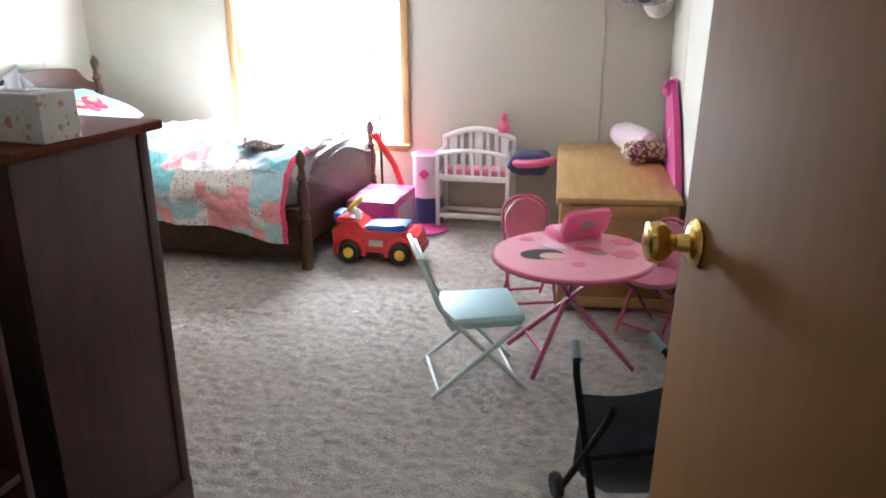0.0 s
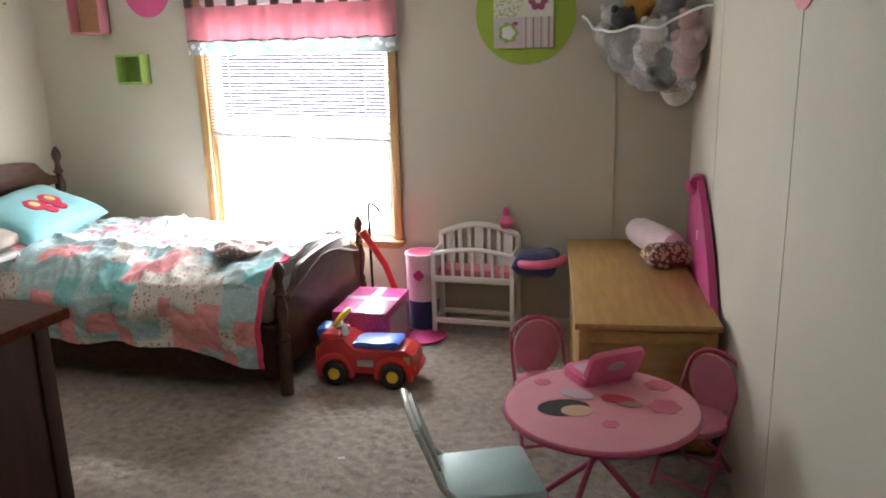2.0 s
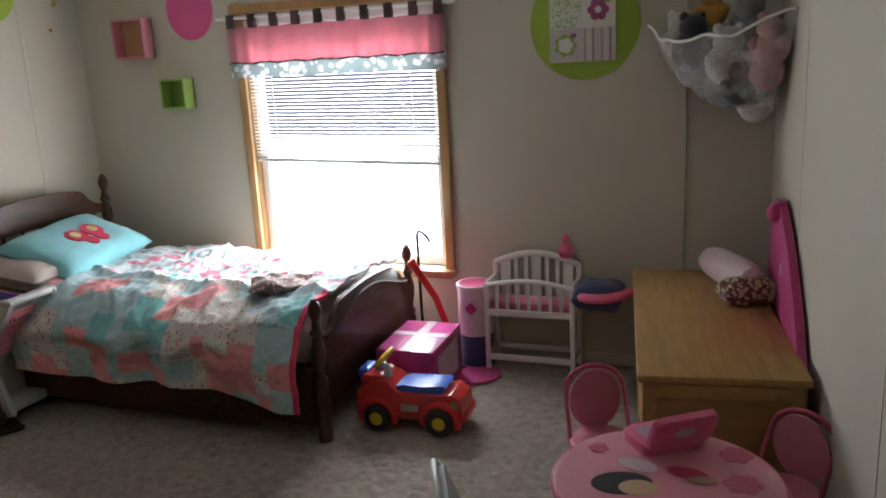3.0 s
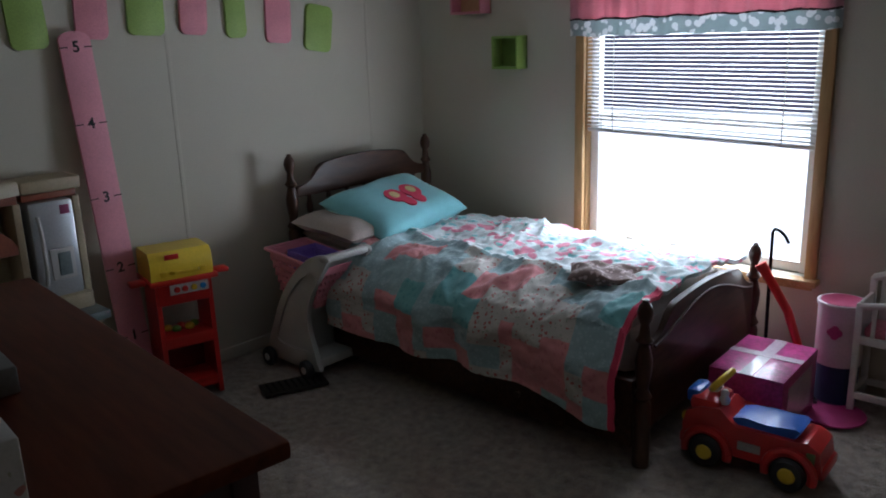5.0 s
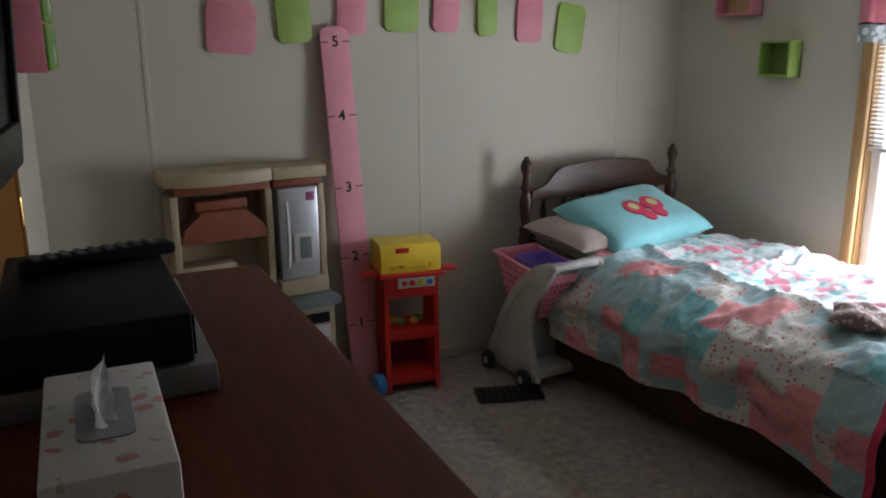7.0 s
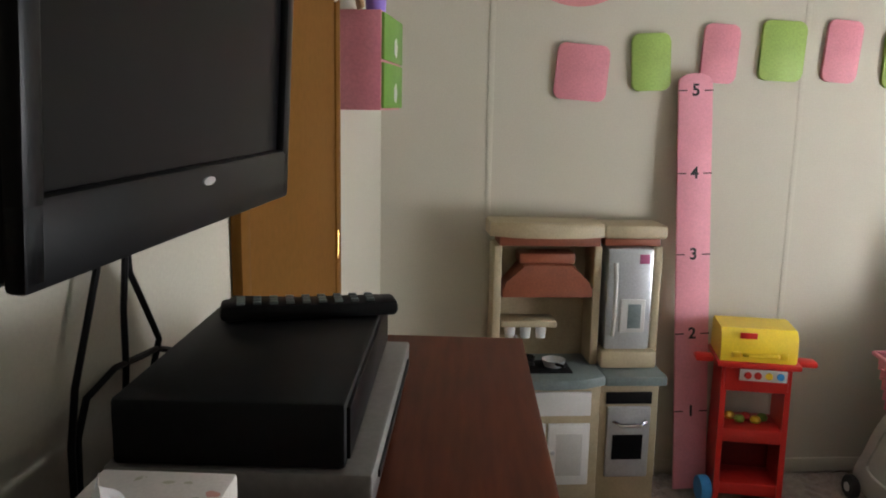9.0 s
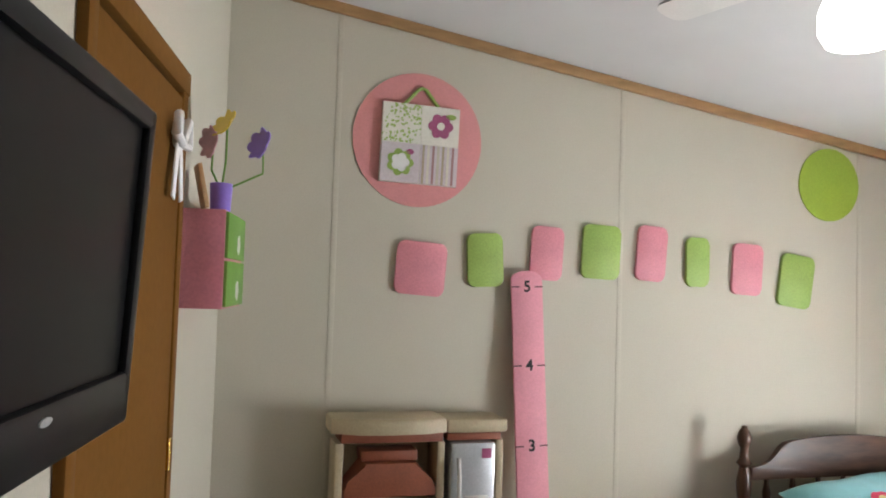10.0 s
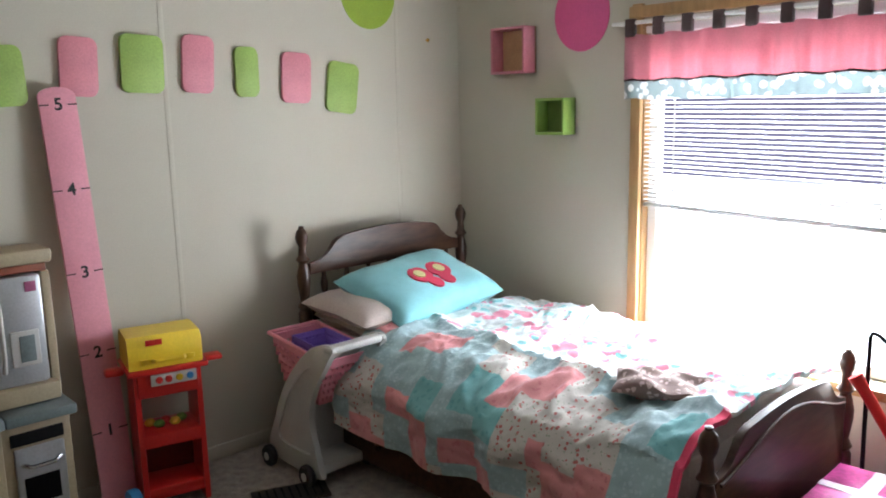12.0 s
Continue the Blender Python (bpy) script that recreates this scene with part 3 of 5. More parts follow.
for x in (0.55, 1.45):
    part("drawer_knob", lathe([(0, 0), (0.008, 0), (0.006, 0.008), (0.013, 0.014), (0.012, 0.020), (0, 0.023)], 12), BEDV, bed, at=pose(x, -0.036, 0.15, 90, 0, 0))
part("slat_base", B((L / 2, Wd / 2, 0.30), (L - 0.06, Wd - 0.03, 0.03), 0.003), BEDW, bed)
mattress = thing("mattress", Matrix.Translation((-3.83, 3.87, 0.318)), "beige sheeted mattress on the bed", "mattress")
part("body", B((0.96, 0.48, 0.10), (1.88, 0.95, 0.20), 0.05), MATT, mattress)


def quilt():
    """The duvet: over the top of the bed and down its near side, rumpled, in patches."""
    nx, nv = 210, 130
    x0, x1 = 0.40, 1.945
    bm = bmesh.new()
    grid = []
    for i in range(nx + 1):
        u = i / nx
        row = []
        for j in range(nv + 1):
            s = j / nv * 1.44            # running measure from the far edge, over and down
            x = x0 + (x1 - x0) * u
            top = 0.96
            warp = 0.10 * noise.noise((x * 4, s * 4, 21))
            puff = 0.045 * noise.noise((x * 3.0, s * 3.2, 7)) + 0.036 * (0.3 - abs(noise.noise(((x + warp) * 7, s * 6, 2)))) + 0.020 * (0.3 - abs(noise.noise(((x - warp) * 15, (s + warp) * 11, 5)))) + 0.012 * (0.3 - abs(noise.noise(((x + 2 * warp) * 27, (s - warp) * 19, 13))))
            turned = 0.60 + 0.10 * noise.noise((u * 6, 0, 8)) + 0.10 * u
            puff += 0.020 * math.exp(-((s - turned) / 0.03) ** 2)
            fold = 0.024 * math.sin(x * 15 + 3 * noise.noise((x * 2, s * 2, 9)))
            if s < top:
                y, z = 0.985 - s * 1.1146, 0.575 + puff + 0.022 * math.sin(math.pi * s / top)
                z -= 0.07 * max(0, (s - top + 0.20) / 0.20) ** 2
            else:
                d = s - top
                hem = 0.86 + 0.05 * noise.noise((x * 1.7, 0, 4)) - 0.10 * max(0, 0.25 - u) + 0.75 * max(0, u - 0.72)
                y = -0.085 - 0.055 * math.sin(min(1, d / 0.16) * math.pi / 2) + 0.4 * puff - fold * min(1, d / 0.2)
                z = 0.505 + puff * max(0, 1 - d / 0.1) - d * 0.66 * hem
            row.append(bm.verts.new((x + 0.012 * noise.noise((s * 5, x, 3)), y, z)))
        grid.append(row)
    rng = random.Random(4)
    edges = [0.0, 0.07, 0.15, 0.20, 0.29, 0.37, 0.41, 0.50, 0.57, 0.66, 0.70, 0.79, 0.87, 0.92, 1.01]
    pick = {}
    for a in range(len(edges)):
        for b in range(6):
            pick[a, b] = (2, 1, 3, 0, 2, 3, 1, 2, 1, 2)[(a * 3 + b * 7 + rng.randrange(2)) % 10]
    for i in range(nx):
        for j in range(nv):
            f = bm.faces.new((grid[i][j], grid[i][j + 1], grid[i + 1][j + 1], grid[i + 1][j]))
            s, u = j / nv * 1.44, i / nx
            turned = 0.60 + 0.10 * noise.noise((u * 6, 0, 8)) + 0.10 * u
            if s < turned:
                f.material_index = 4
            elif i > nx - 4:
                f.material_index = 5
            else:
                col = sum(1 for e in edges if e <= u) - 1
                f.material_index = pick[col, int((s - 0.5 + 0.07 * (col % 3)) / 0.17) % 6]
    return bm


duvet = thing("duvet", Matrix.Translation((-3.855, 3.865, 0)), "rumpled patchwork duvet in aqua, coral and floral cloth", "duvet")
whole = quilt()
for name, slots, label in (("patchwork", (0, 1, 2, 3), "aqua, coral and floral patchwork cloth"), ("turned_back", (4,), "pink floral reverse turned back"), ("binding", (5,), "raspberry bound edge")):
    bm = whole.copy()
    bmesh.ops.delete(bm, geom=[f for f in bm.faces if f.material_index not in slots], context="FACES")
    bmesh.ops.solidify(bm, geom=bm.faces[:], thickness=0.018)
    part(name, bm, [TEALP, CORALP, GREYP, DOTP, PINKP, STRIPE], duvet, label)
whole.free()


def cushion(w, d, h, n=28, m=None):
    bm = bmesh.new()
    for sgn in (1, -1):
        g = []
        for i in range(n + 1):
            row = []
            for j in range(n + 1):
                a, b = 2 * i / n - 1, 2 * j / n - 1
                k = max(0.0, (1 - a ** 4) * (1 - b ** 4)) ** 0.5
                row.append(bm.verts.new((a * w / 2 * (1 - 0.07 * (1 - b * b) * 0 - 0.06 * (1 - abs(b)) * abs(a) ** 3), b * d / 2 * (1 - 0.06 * (1 - abs(a)) * abs(b) ** 3), sgn * (h / 2 * k + 0.002) + 0.012 * noise.noise((a * 2.2, b * 2.2, sgn)) * k)))
            g.append(row)
        for a, b in zip(g, g[1:]):
            for j in range(n):
                bm.faces.new((a[j], b[j], b[j + 1], a[j + 1]) if sgn > 0 else (a[j], a[j + 1], b[j + 1], b[j]))
    bmesh.ops.remove_doubles(bm, verts=bm.verts[:], dist=0.0045)
    if m is not None:
        bm.transform(m)
    return bm


pil = thing("pillow", pose(-3.565, 4.31, 0.705, 4, 19, 6), "aqua pillow with a red appliqued butterfly", "pillow")
part("body", cushion(0.46, 0.68, 0.15), PILL, pil)
fly = []
for sx in (-1, 1):
    fly.append(plate(ellipse(0.050, 0.045, 24, -0.012, sx * 0.046), 0.006))
    fly.append(plate(ellipse(0.036, 0.026, 20, 0.048, sx * 0.030), 0.006))
part("butterfly", join(*fly), STRIPE, pil, "red appliqued butterfly", at=Matrix.Translation((0.03, 0.02, 0.073)) @ Matrix.Scale(1.3, 4))
for sx in (-1, 1):
    part("wing_spot", plate(ellipse(0.024, 0.020, 16, -0.014, sx * 0.050), 0.008), mat("cream yellow applique", (0.72, 0.60, 0.28), 0.85), pil, "yellow wing spot", at=Matrix.Translation((0.03, 0.02, 0.0745)) @ Matrix.Scale(1.3, 4))
for k, (y, z) in enumerate(((4.20, 0.575), (4.14, 0.645))):
    under = thing("pillow", pose(-3.62, y, z + 0.01, 0, 5, 3 * k), "beige pillow under the aqua one", "pillow")
    part("body", cushion(0.44, 0.62, 0.11), MATT, under)
blk = thing("folded_blanket", pose(-2.16, 4.12, 0.615, 0, 6, 30), "crumpled brown printed blanket on the duvet", "blanket")
bm = cushion(0.34, 0.20, 0.05)
for v in bm.verts:
    v.co.z += 0.02 * noise.noise(v.co * 14)
part("cloth", bm, [spots("brown print cloth", (0.22, 0.14, 0.12), (0.55, 0.40, 0.36), 40, 0.35)], blk)

# ---------------------------------------------------------------- dresser and what stands on it
dr = thing("dresser", pose(-1.270, 1.900, 0, 0, 0, -5.5), "tall dark mahogany dresser with an overhanging top", "dresser")
DW, DD, DH = 0.945, 0.455, 1.116
part("top", B((-DW / 2, -DD / 2, DH - 0.012), (DW, DD, 0.024), 0.006), REDTOP, dr, "reddish-brown overhanging top")
for x in (-0.045, -DW + 0.045):
    part("side_panel", B((x, -DD / 2 - 0.01, DH / 2 - 0.012), (0.022, DD - 0.06, DH - 0.024), 0.003), DARKV, dr)
part("corner_post", B((-0.045, -0.045, DH / 2 - 0.012), (0.034, 0.034, DH - 0.024), 0.005), DARKV, dr)
part("corner_post", B((-DW + 0.045, -0.045, DH / 2 - 0.012), (0.034, 0.034, DH - 0.024), 0.005), DARKV, dr)
part("back_panel", B((-DW / 2, -DD + 0.03, DH / 2), (DW - 0.11, 0.01, DH - 0.06), 0), DARKV, dr)
part("plinth", B((-DW / 2, -DD / 2 - 0.005, 0.05), (DW - 0.05, DD - 0.04, 0.10), 0.008), DARKV, dr)
for k in range(5):
    z = 0.215 + k * 0.192
    d = part("drawer", B((-DW / 2, -0.04, z), (DW - 0.13, 0.022, 0.178), 0.006), DARK, dr)
    for x in (-0.26, -0.68):
        part("knob", lathe([(0, 0), (0.009, 0), (0.007, 0.012), (0.017, 0.018), (0.016, 0.026), (0, 0.029)], 14), BRASS, d, at=pose(x, -0.029, z, -90, 0, 0))
gb2 = thing("disc_player", pose(-1.865, 1.655, DH, 0, 0, -6), "flat grey disc player on the dresser", "player")
part("case", B((0, 0, 0.020), (0.42, 0.25, 0.038), 0.004), mat("warm grey metal", (0.20, 0.19, 0.18), 0.5, metal=0.3, var=0.08), gb2)
part("slot", B((0, 0.1262, 0.022), (0.34, 0.002, 0.007), 0), BLACK, gb2)
stb = thing("set_top_box", pose(-1.858, 1.643, DH + 0.040, 0, 0, -5), "black cable box stacked on the disc player", "cable box")
part("case", B((0, 0, 0.033), (0.40, 0.215, 0.064), 0.005), BLACK, stb)
part("front_panel", B((0, 0.109, 0.034), (0.385, 0.004, 0.05), 0.001), SCREEN, stb)
rc = thing("remote_control", pose(-1.955, 1.672, DH + 0.106, 0, 0, 99), "black remote control lying on the cable box", "remote")
part("shell", B((0, 0, 0.010), (0.22, 0.046, 0.020), 0.007), BLACK, rc)
for i in range(9):
    for j in range(3):
        part("button", B((-0.085 + i * 0.020, -0.013 + j * 0.013, 0.021), (0.010, 0.008, 0.004), 0.001), GREY, rc)
tb = thing("tissue_box", pose(-1.412, 1.600, DH, 0, 0, -6), "white floral tissue box with a tissue pulled up", "tissue box")
part("carton", B((0, 0, 0.052), (0.225, 0.10, 0.104), 0.003), spots("floral carton", (0.66, 0.62, 0.58), (0.55, 0.24, 0.20), 34, 0.24, (0.42, 0.40, 0.30)), tb)
part("slot", plate(rrect(0.105, 0.046, 0.010), 0.0015, 0, Matrix.Translation((0, 0, 0.104))), mat("grey slot film", (0.30, 0.30, 0.31), 0.4), tb)
bm = bmesh.new()
rows = []
for i in range(9):
    u = i / 8
    rows.append([bm.verts.new((-0.045 + 0.07 * j / 10 + 0.02 * u + 0.008 * math.sin(5 * u + j), 0.010 * math.sin(j * 0.9 + 4 * u) * (1 - 0.4 * u), 0.106 + 0.055 * u * (1 - abs(j - 4) / 7))) for j in range(11)])
for a, b in zip(rows, rows[1:]):
    for j in range(10):
        bm.faces.new((a[j], a[j + 1], b[j + 1], b[j]))
bmesh.ops.solidify(bm, geom=bm.faces[:], thickness=0.001)
part("tissue", bm, TISSUE, tb, "white crumpled tissue")
# television on the wall
tv = thing("television", on_tv_wall(-1.94, 1.57, 0.14) @ pose(0, 0, 0, 3, 0, 0), "black flat-screen television on a wall arm", "television")
part("housing", B((0, 0, -0.035), (0.70, 0.46, 0.07), 0.015), BLACK, tv)
part("bezel", join(B((0, 0.215, 0.006), (0.70, 0.03, 0.02), 0.006), B((0.335, 0.0, 0.006), (0.03, 0.46, 0.02), 0.006), B((-0.335, 0.0, 0.006), (0.03, 0.46, 0.02), 0.006), B((0, -0.195, 0.006), (0.70, 0.075, 0.02), 0.006)), mat("glossy black frame", (0.010, 0.010, 0.011), 0.35, var=0.05, bump=0.0, spec=0.13), tv)
part("screen", B((0, 0.02, 0.002), (0.645, 0.36, 0.004), 0), SCREEN, tv)
part("badge", plate(ellipse(0.018, 0.005, 20), 0.002, 0, Matrix.Translation((0.01, -0.176, 0.016))), SILVER, tv, "small silver badge")
part("wall_arm", B((0, 0, -0.10), (0.20, 0.20, 0.075), 0.006), BLACK, tv)
cords = thing("power_cords", Matrix.Translation((0, 0, 0)), "black power and video cords hanging behind the dresser", "cord")
# each cord: (x, z) marks along the wall, from behind the television down past the dresser's edge
for marks in (((-1.94, 1.40), (-1.907, 1.29), (-1.878, 1.23), (-1.846, 1.165), (-1.831, 1.10), (-1.83, 1.0)), ((-1.97, 1.40), (-1.975, 1.29), (-1.964, 1.225), (-1.963, 1.15), (-1.95, 1.06)),
              ((-1.975, 1.40), (-1.984, 1.27), (-2.025, 1.21), (-2.058, 1.16), (-2.041, 1.132), (-2.0, 1.07)), ((-2.10, 1.13), (-2.052, 1.148), (-1.935, 1.159), (-1.868, 1.145), (-1.845, 1.105), (-1.84, 1.0))):
    pts = []
    for i in range(len(marks) - 1):
        for q in range(4):
            u = q / 4
            x, z = (marks[i][n] + (marks[i + 1][n] - marks[i][n]) * u for n in (0, 1))
            pts.append((x, 1.74 - 0.16 * (x + 4) + 0.024, z))
    part("cord", T(pts, 0.0045, 7), BLACK, cords)

# ---------------------------------------------------------------- shelf in the entrance nook
bs = thing("bookshelf", Matrix.Translation((-1.62, 0.93, 0)), "low dark open bookshelf beside the dresser", "shelf")
for y in (0.01, 0.39):
    part("side_panel", B((0.17, y, 0.44), (0.32, 0.02, 0.88), 0.003), DARKV, bs)
for z in (0.06, 0.46, 0.87):
    part("shelf", B((0.17, 0.20, z), (0.31, 0.36, 0.02), 0.003), DARK, bs)
bx = thing("storage_box", Matrix.Translation((-1.44, 1.13, 0.47)), "black fabric storage box on the shelf", "box")
part("body", B((0, 0, 0.13), (0.26, 0.28, 0.26), 0.012), mat("black fabric", (0.015, 0.016, 0.02), 0.9, var=0.2, sheen=0.2), bx)
tub = thing("toy_tub", Matrix.Translation((-1.43, 1.12, 0.07)), "pale green plastic tub on the lower shelf", "tub")
part("body", lathe([(0, 0), (0.09, 0), (0.115, 0.17), (0.122, 0.175), (0.115, 0.18), (0.10, 0.16), (0, 0.15)], 24), mat("dull green plastic", (0.25, 0.30, 0.18), 0.4), tub)

# ---------------------------------------------------------------- left wall
ruler = thing("growth_chart", Matrix.Translation((-3.862, 2.972, 0)) @ Matrix.Rotation(radians(-3.9), 4, "Y") @ Matrix.Rotation(radians(1.9), 4, "X") @ Matrix(((0, 0, 1, 0), (1, 0, 0, 0), (0, 1, 0, 0), (0, 0, 0, 1))), "tall pink wooden growth chart leaning on the wall, marked in feet", "growth chart")
out = [(0.066, 0), (0.066, 1.59)] + [(0.066 * math.cos(radians(a)), 1.59 + 0.035 * math.sin(radians(a))) for a in range(15, 180, 15)] + [(-0.066, 1.59), (-0.066, 0)]
part("board", plate(out, 0.012, 0.002), RULER, ruler)
for k in range(1, 6):
    z = 0.008 + 0.3105 * k
    text("figure", str(k), 0.062, Matrix.Translation((0, z, 0.0128)), INK, ruler)
    for sx in (-1, 1):
        part("mark", B((sx * 0.050, z, 0.0125), (0.034, 0.0045, 0.0015), 0), INK, ruler)

discs = ((on_left(4.398, 2.064, 0.001), 0.163, 0.166, GREEN, "lime green round wall disc"), (on_left(2.465, 2.115, 0.001), 0.258, 0.262, SALMON, "large salmon pink round wall disc"),
         (on_window_wall(-3.180, 1.925, 0.001), 0.155, 0.165, MAGDISC, "raspberry pink round wall disc"), (on_window_wall(-0.94, 1.712, 0.001), 0.262, 0.262, GREEN, "large lime green round wall disc"),
         (on_right(3.02, 1.80, 0.001), 0.165, 0.17, SALMON, "salmon pink round wall disc"))
for m, rx, ry, material, label in discs:
    d = part("wall_disc", plate(ellipse(rx, ry, 64), 0.005, 0.001), material)
    d.matrix_basis = m
    tagged(d, label, "wall decoration", "round wall discs")


def flower(r, n=5):
    out = []
    for k in range(n * 8):
        a = 2 * math.pi * k / (n * 8)
        q = r * (0.78 + 0.22 * abs(math.cos(n * a / 2)))
        out.append((q * math.cos(a), q * math.sin(a)))
    return out


def wall_art(m, w):
    a = thing("wall_art", m, "square canvas of four printed flower panels on a ribbon", "wall art", "printed canvases")
    part("canvas", B((0, 0, 0.010), (w, w, 0.018), 0.002), PRINTC, a)
    h = w / 2 - 0.003
    for x, y, material in ((-1, 1, PRINTG), (1, 1, PRINTC), (-1, -1, PRINTL), (1, -1, PRINTL)):
        part("panel", B((x * w / 4, y * w / 4, 0.0205), (h, h, 0.003), 0), material, a)
    part("flower", plate(flower(w * 0.165, 6), 0.002, 0, Matrix.Translation((w / 4, w / 4, 0.022))), PLUM, a, "plum flower")
    part("flower_centre", plate(ellipse(w * 0.05, w * 0.05, 16), 0.002, 0, Matrix.Translation((w / 4, w / 4, 0.0245))), PRINTC, a)
    part("leaf", plate(ellipse(w * 0.07, w * 0.035, 16), 0.002, 0, Matrix.Translation((w * 0.38, w * 0.38, 0.022))), LETG, a)
    part("ring", plate(flower(w * 0.175, 7), 0.002, 0, Matrix.Translation((-w / 4, -w / 4, 0.022))), LETG, a, "green scalloped ring")
    part("flower", plate(flower(w * 0.12, 5), 0.002, 0, Matrix.Translation((-w / 4, -w / 4, 0.0245))), OFFW, a, "white flower")
    part("leaf", plate(ellipse(w * 0.05, w * 0.035, 16), 0.002, 0, Matrix.Translation((-w * 0.13, -w * 0.11, 0.022))), PLUM, a)
    for k in range(7):
        part("stripe", B((w * 0.045 + k * w * 0.064, -w / 4, 0.0225), (w * 0.030, h, 0.0015), 0), STRIPES[k % 4], a)
    part("ribbon", T([(-w * 0.22, w / 2, 0.008), (-w * 0.05, w / 2 + 0.062, 0.006), (0.0, w / 2 + 0.068, 0.006), (w * 0.05, w / 2 + 0.062, 0.006), (w * 0.22, w / 2, 0.008)], 0.007, 8), LETG, a, "green hanging ribbon")


STRIPES = [mat("stripe", c, 0.8, var=0.05) for c in ((0.42, 0.34, 0.24), (0.66, 0.62, 0.52), (0.36, 0.20, 0.20), (0.55, 0.50, 0.40))]
wall_art(on_left(2.468, 2.095, 0.008) @ pose(0, 0, 0, 0, 0, -1.5), 0.308)
wall_art(on_window_wall(-0.948, 1.692, 0.008), 0.312)

# eight wooden plaques of letter size, in an uneven arc
for n, (y0, y1, z0, z1, tilt) in enumerate(((2.331, 2.579, 1.505, 1.725, 4), (2.65, 2.835, 1.553, 1.779, -3), (2.919, 3.092, 1.587, 1.819, 3), (3.141, 3.355, 1.599, 1.837, 2),
                                              (3.396, 3.568, 1.598, 1.845, 4), (3.636, 3.774, 1.581, 1.806, 0), (3.86, 4.048, 1.552, 1.79, 3), (4.101, 4.316, 1.503, 1.752, 8))):
    w, h = (y1 - y0) * 0.80, (z1 - z0) * 0.94
    o = part("wall_plaque", plate(rrect(w, h, 0.03), 0.016, 0.004), LETG if n % 2 else LETP)
    o.matrix_basis = on_left((y0 + y1) / 2 + (0.035 if n == 0 else 0.010), (z0 + z1) / 2 - (0.0 if n == 0 else 0.008), 0.001) @ pose(0, 0, 0, 0, 0, -tilt)
    tagged(o, ("lime green" if n % 2 else "pink") + " painted wooden plaque in a row along the wall", "wall plaque", "plaques in an arc")


def box_shelf(m, w, h, d, material, inner, label):
    s = thing("box_shelf", m, label, "box shelf", "small box shelves")
    t = 0.012
    part("back", B((0, 0, t / 2), (w, h, t), 0), inner, s)
    for y in (-1, 1):
        part("board", B((0, y * (h - t) / 2, d / 2), (w, t, d), 0.001), material, s)
    for x in (-1, 1):
        part("upright", B((x * (w - t) / 2, 0, d / 2), (t, h - 2 * t, d), 0.001), material, s)
    return s


PBOX = mat("pink lacquer", (0.66, 0.24, 0.30), 0.5, var=0.08)
GBOX = mat("green lacquer", (0.30, 0.46, 0.10), 0.5, var=0.08)
box_shelf(on_window_wall(-3.563, 1.786, 0.001), 0.220, 0.222, 0.092, PBOX, SKIN, "small square pink box shelf on the wall")
# the back takes a half-dark copy of the green, shade painted inside the box
box_shelf(on_window_wall(-3.297, 1.465, 0.001), 0.172, 0.172, 0.092, GBOX, mat("shaded green back", (0.16, 0.24, 0.05), 0.6, var=0.1), "small square green box shelf on the wall")
nail = part("wall_hook", lathe([(0, 0), (0.004, 0), (0.004, 0.012), (0.010, 0.013), (0.008, 0.018), (0, 0.019)], 12), BRASS)
nail.matrix_basis = on_left(4.77, 1.86, 0.0)
tagged(nail, "small brass hook in the wall", "hook")

# box shelf by the closet door, with a vase of paper flowers on it
cb = thing("box_shelf", on_tv_wall(-3.46, 1.605, 0.0), "pink box shelf with green flowered doors, by the closet door", "box shelf")
part("carcass", B((0, 0, 0.062), (0.36, 0.275, 0.122), 0.002), PBOX, cb)
for y in (-0.068, 0.068):
    part("door", B((0.0, y, 0.127), (0.35, 0.128, 0.010), 0.002), MIDGREEN, cb, "green flap with white blossoms")
    part("blossom", plate(flower(0.030, 5), 0.002, 0, Matrix.Translation((0.03, y - 0.02, 0.132))), OFFW, cb, "white blossom")
vase = thing("vase", on_tv_wall(-3.34, 1.738, 0.098) @ pose(0, 0, 0, -90, 0, 0), "purple vase with yellow and violet paper flowers", "vase")
part("pot", lathe([(0, 0), (0.028, 0), (0.032, 0.08), (0.030, 0.082), (0.026, 0.075), (0, 0.07)], 20), PURPLE, vase)
for k, (x, y, z, material, label) in enumerate(((0.0, -0.01, 0.245, YEL, "yellow paper flower"), (-0.03, -0.115, 0.190, PURPLE, "violet paper flower"), (0.02, 0.03, 0.20, PLUSHP, "lilac paper flower"))):
    part("stem", T([(0.004 * k, 0, 0.06), (x * 0.4, y, z * 0.6), (x, y, z)], 0.003, 6), MIDGREEN, vase)
    bm = plate(flower(0.048, 7), 0.004, 0)
    for v in bm.verts:
        v.co.z += 9 * (v.co.x ** 2 + v.co.y ** 2) - 6 * abs(v.co.x * v.co.y)
    b = part("bloom", bm, material, vase, label, at=Matrix.Translation((x, y, z)) @ pose(0, 0, 0, 60 + 15 * k, 15 * k, -140))
    part("bloom_centre", lathe([(0, 0), (0.010, 0.003), (0.008, 0.012), (0, 0.015)], 10), (BRICK, INK, YEL)[k], b)
pic = thing("picture_frame", on_tv_wall(-3.25, 1.739, 0.06) @ pose(0, 0.06, 0, -12, 18, 0), "small tan picture frame on the box shelf", "picture frame")
part("frame", B((0, 0, 0), (0.085, 0.12, 0.012), 0.003), SKIN, pic)
bowd = thing("ribbon_bow", on_tv_wall(-3.07, 1.885, 0.03) @ Matrix.Scale(1.25, 4), "white ribbon bow hung on the closet door", "bow")
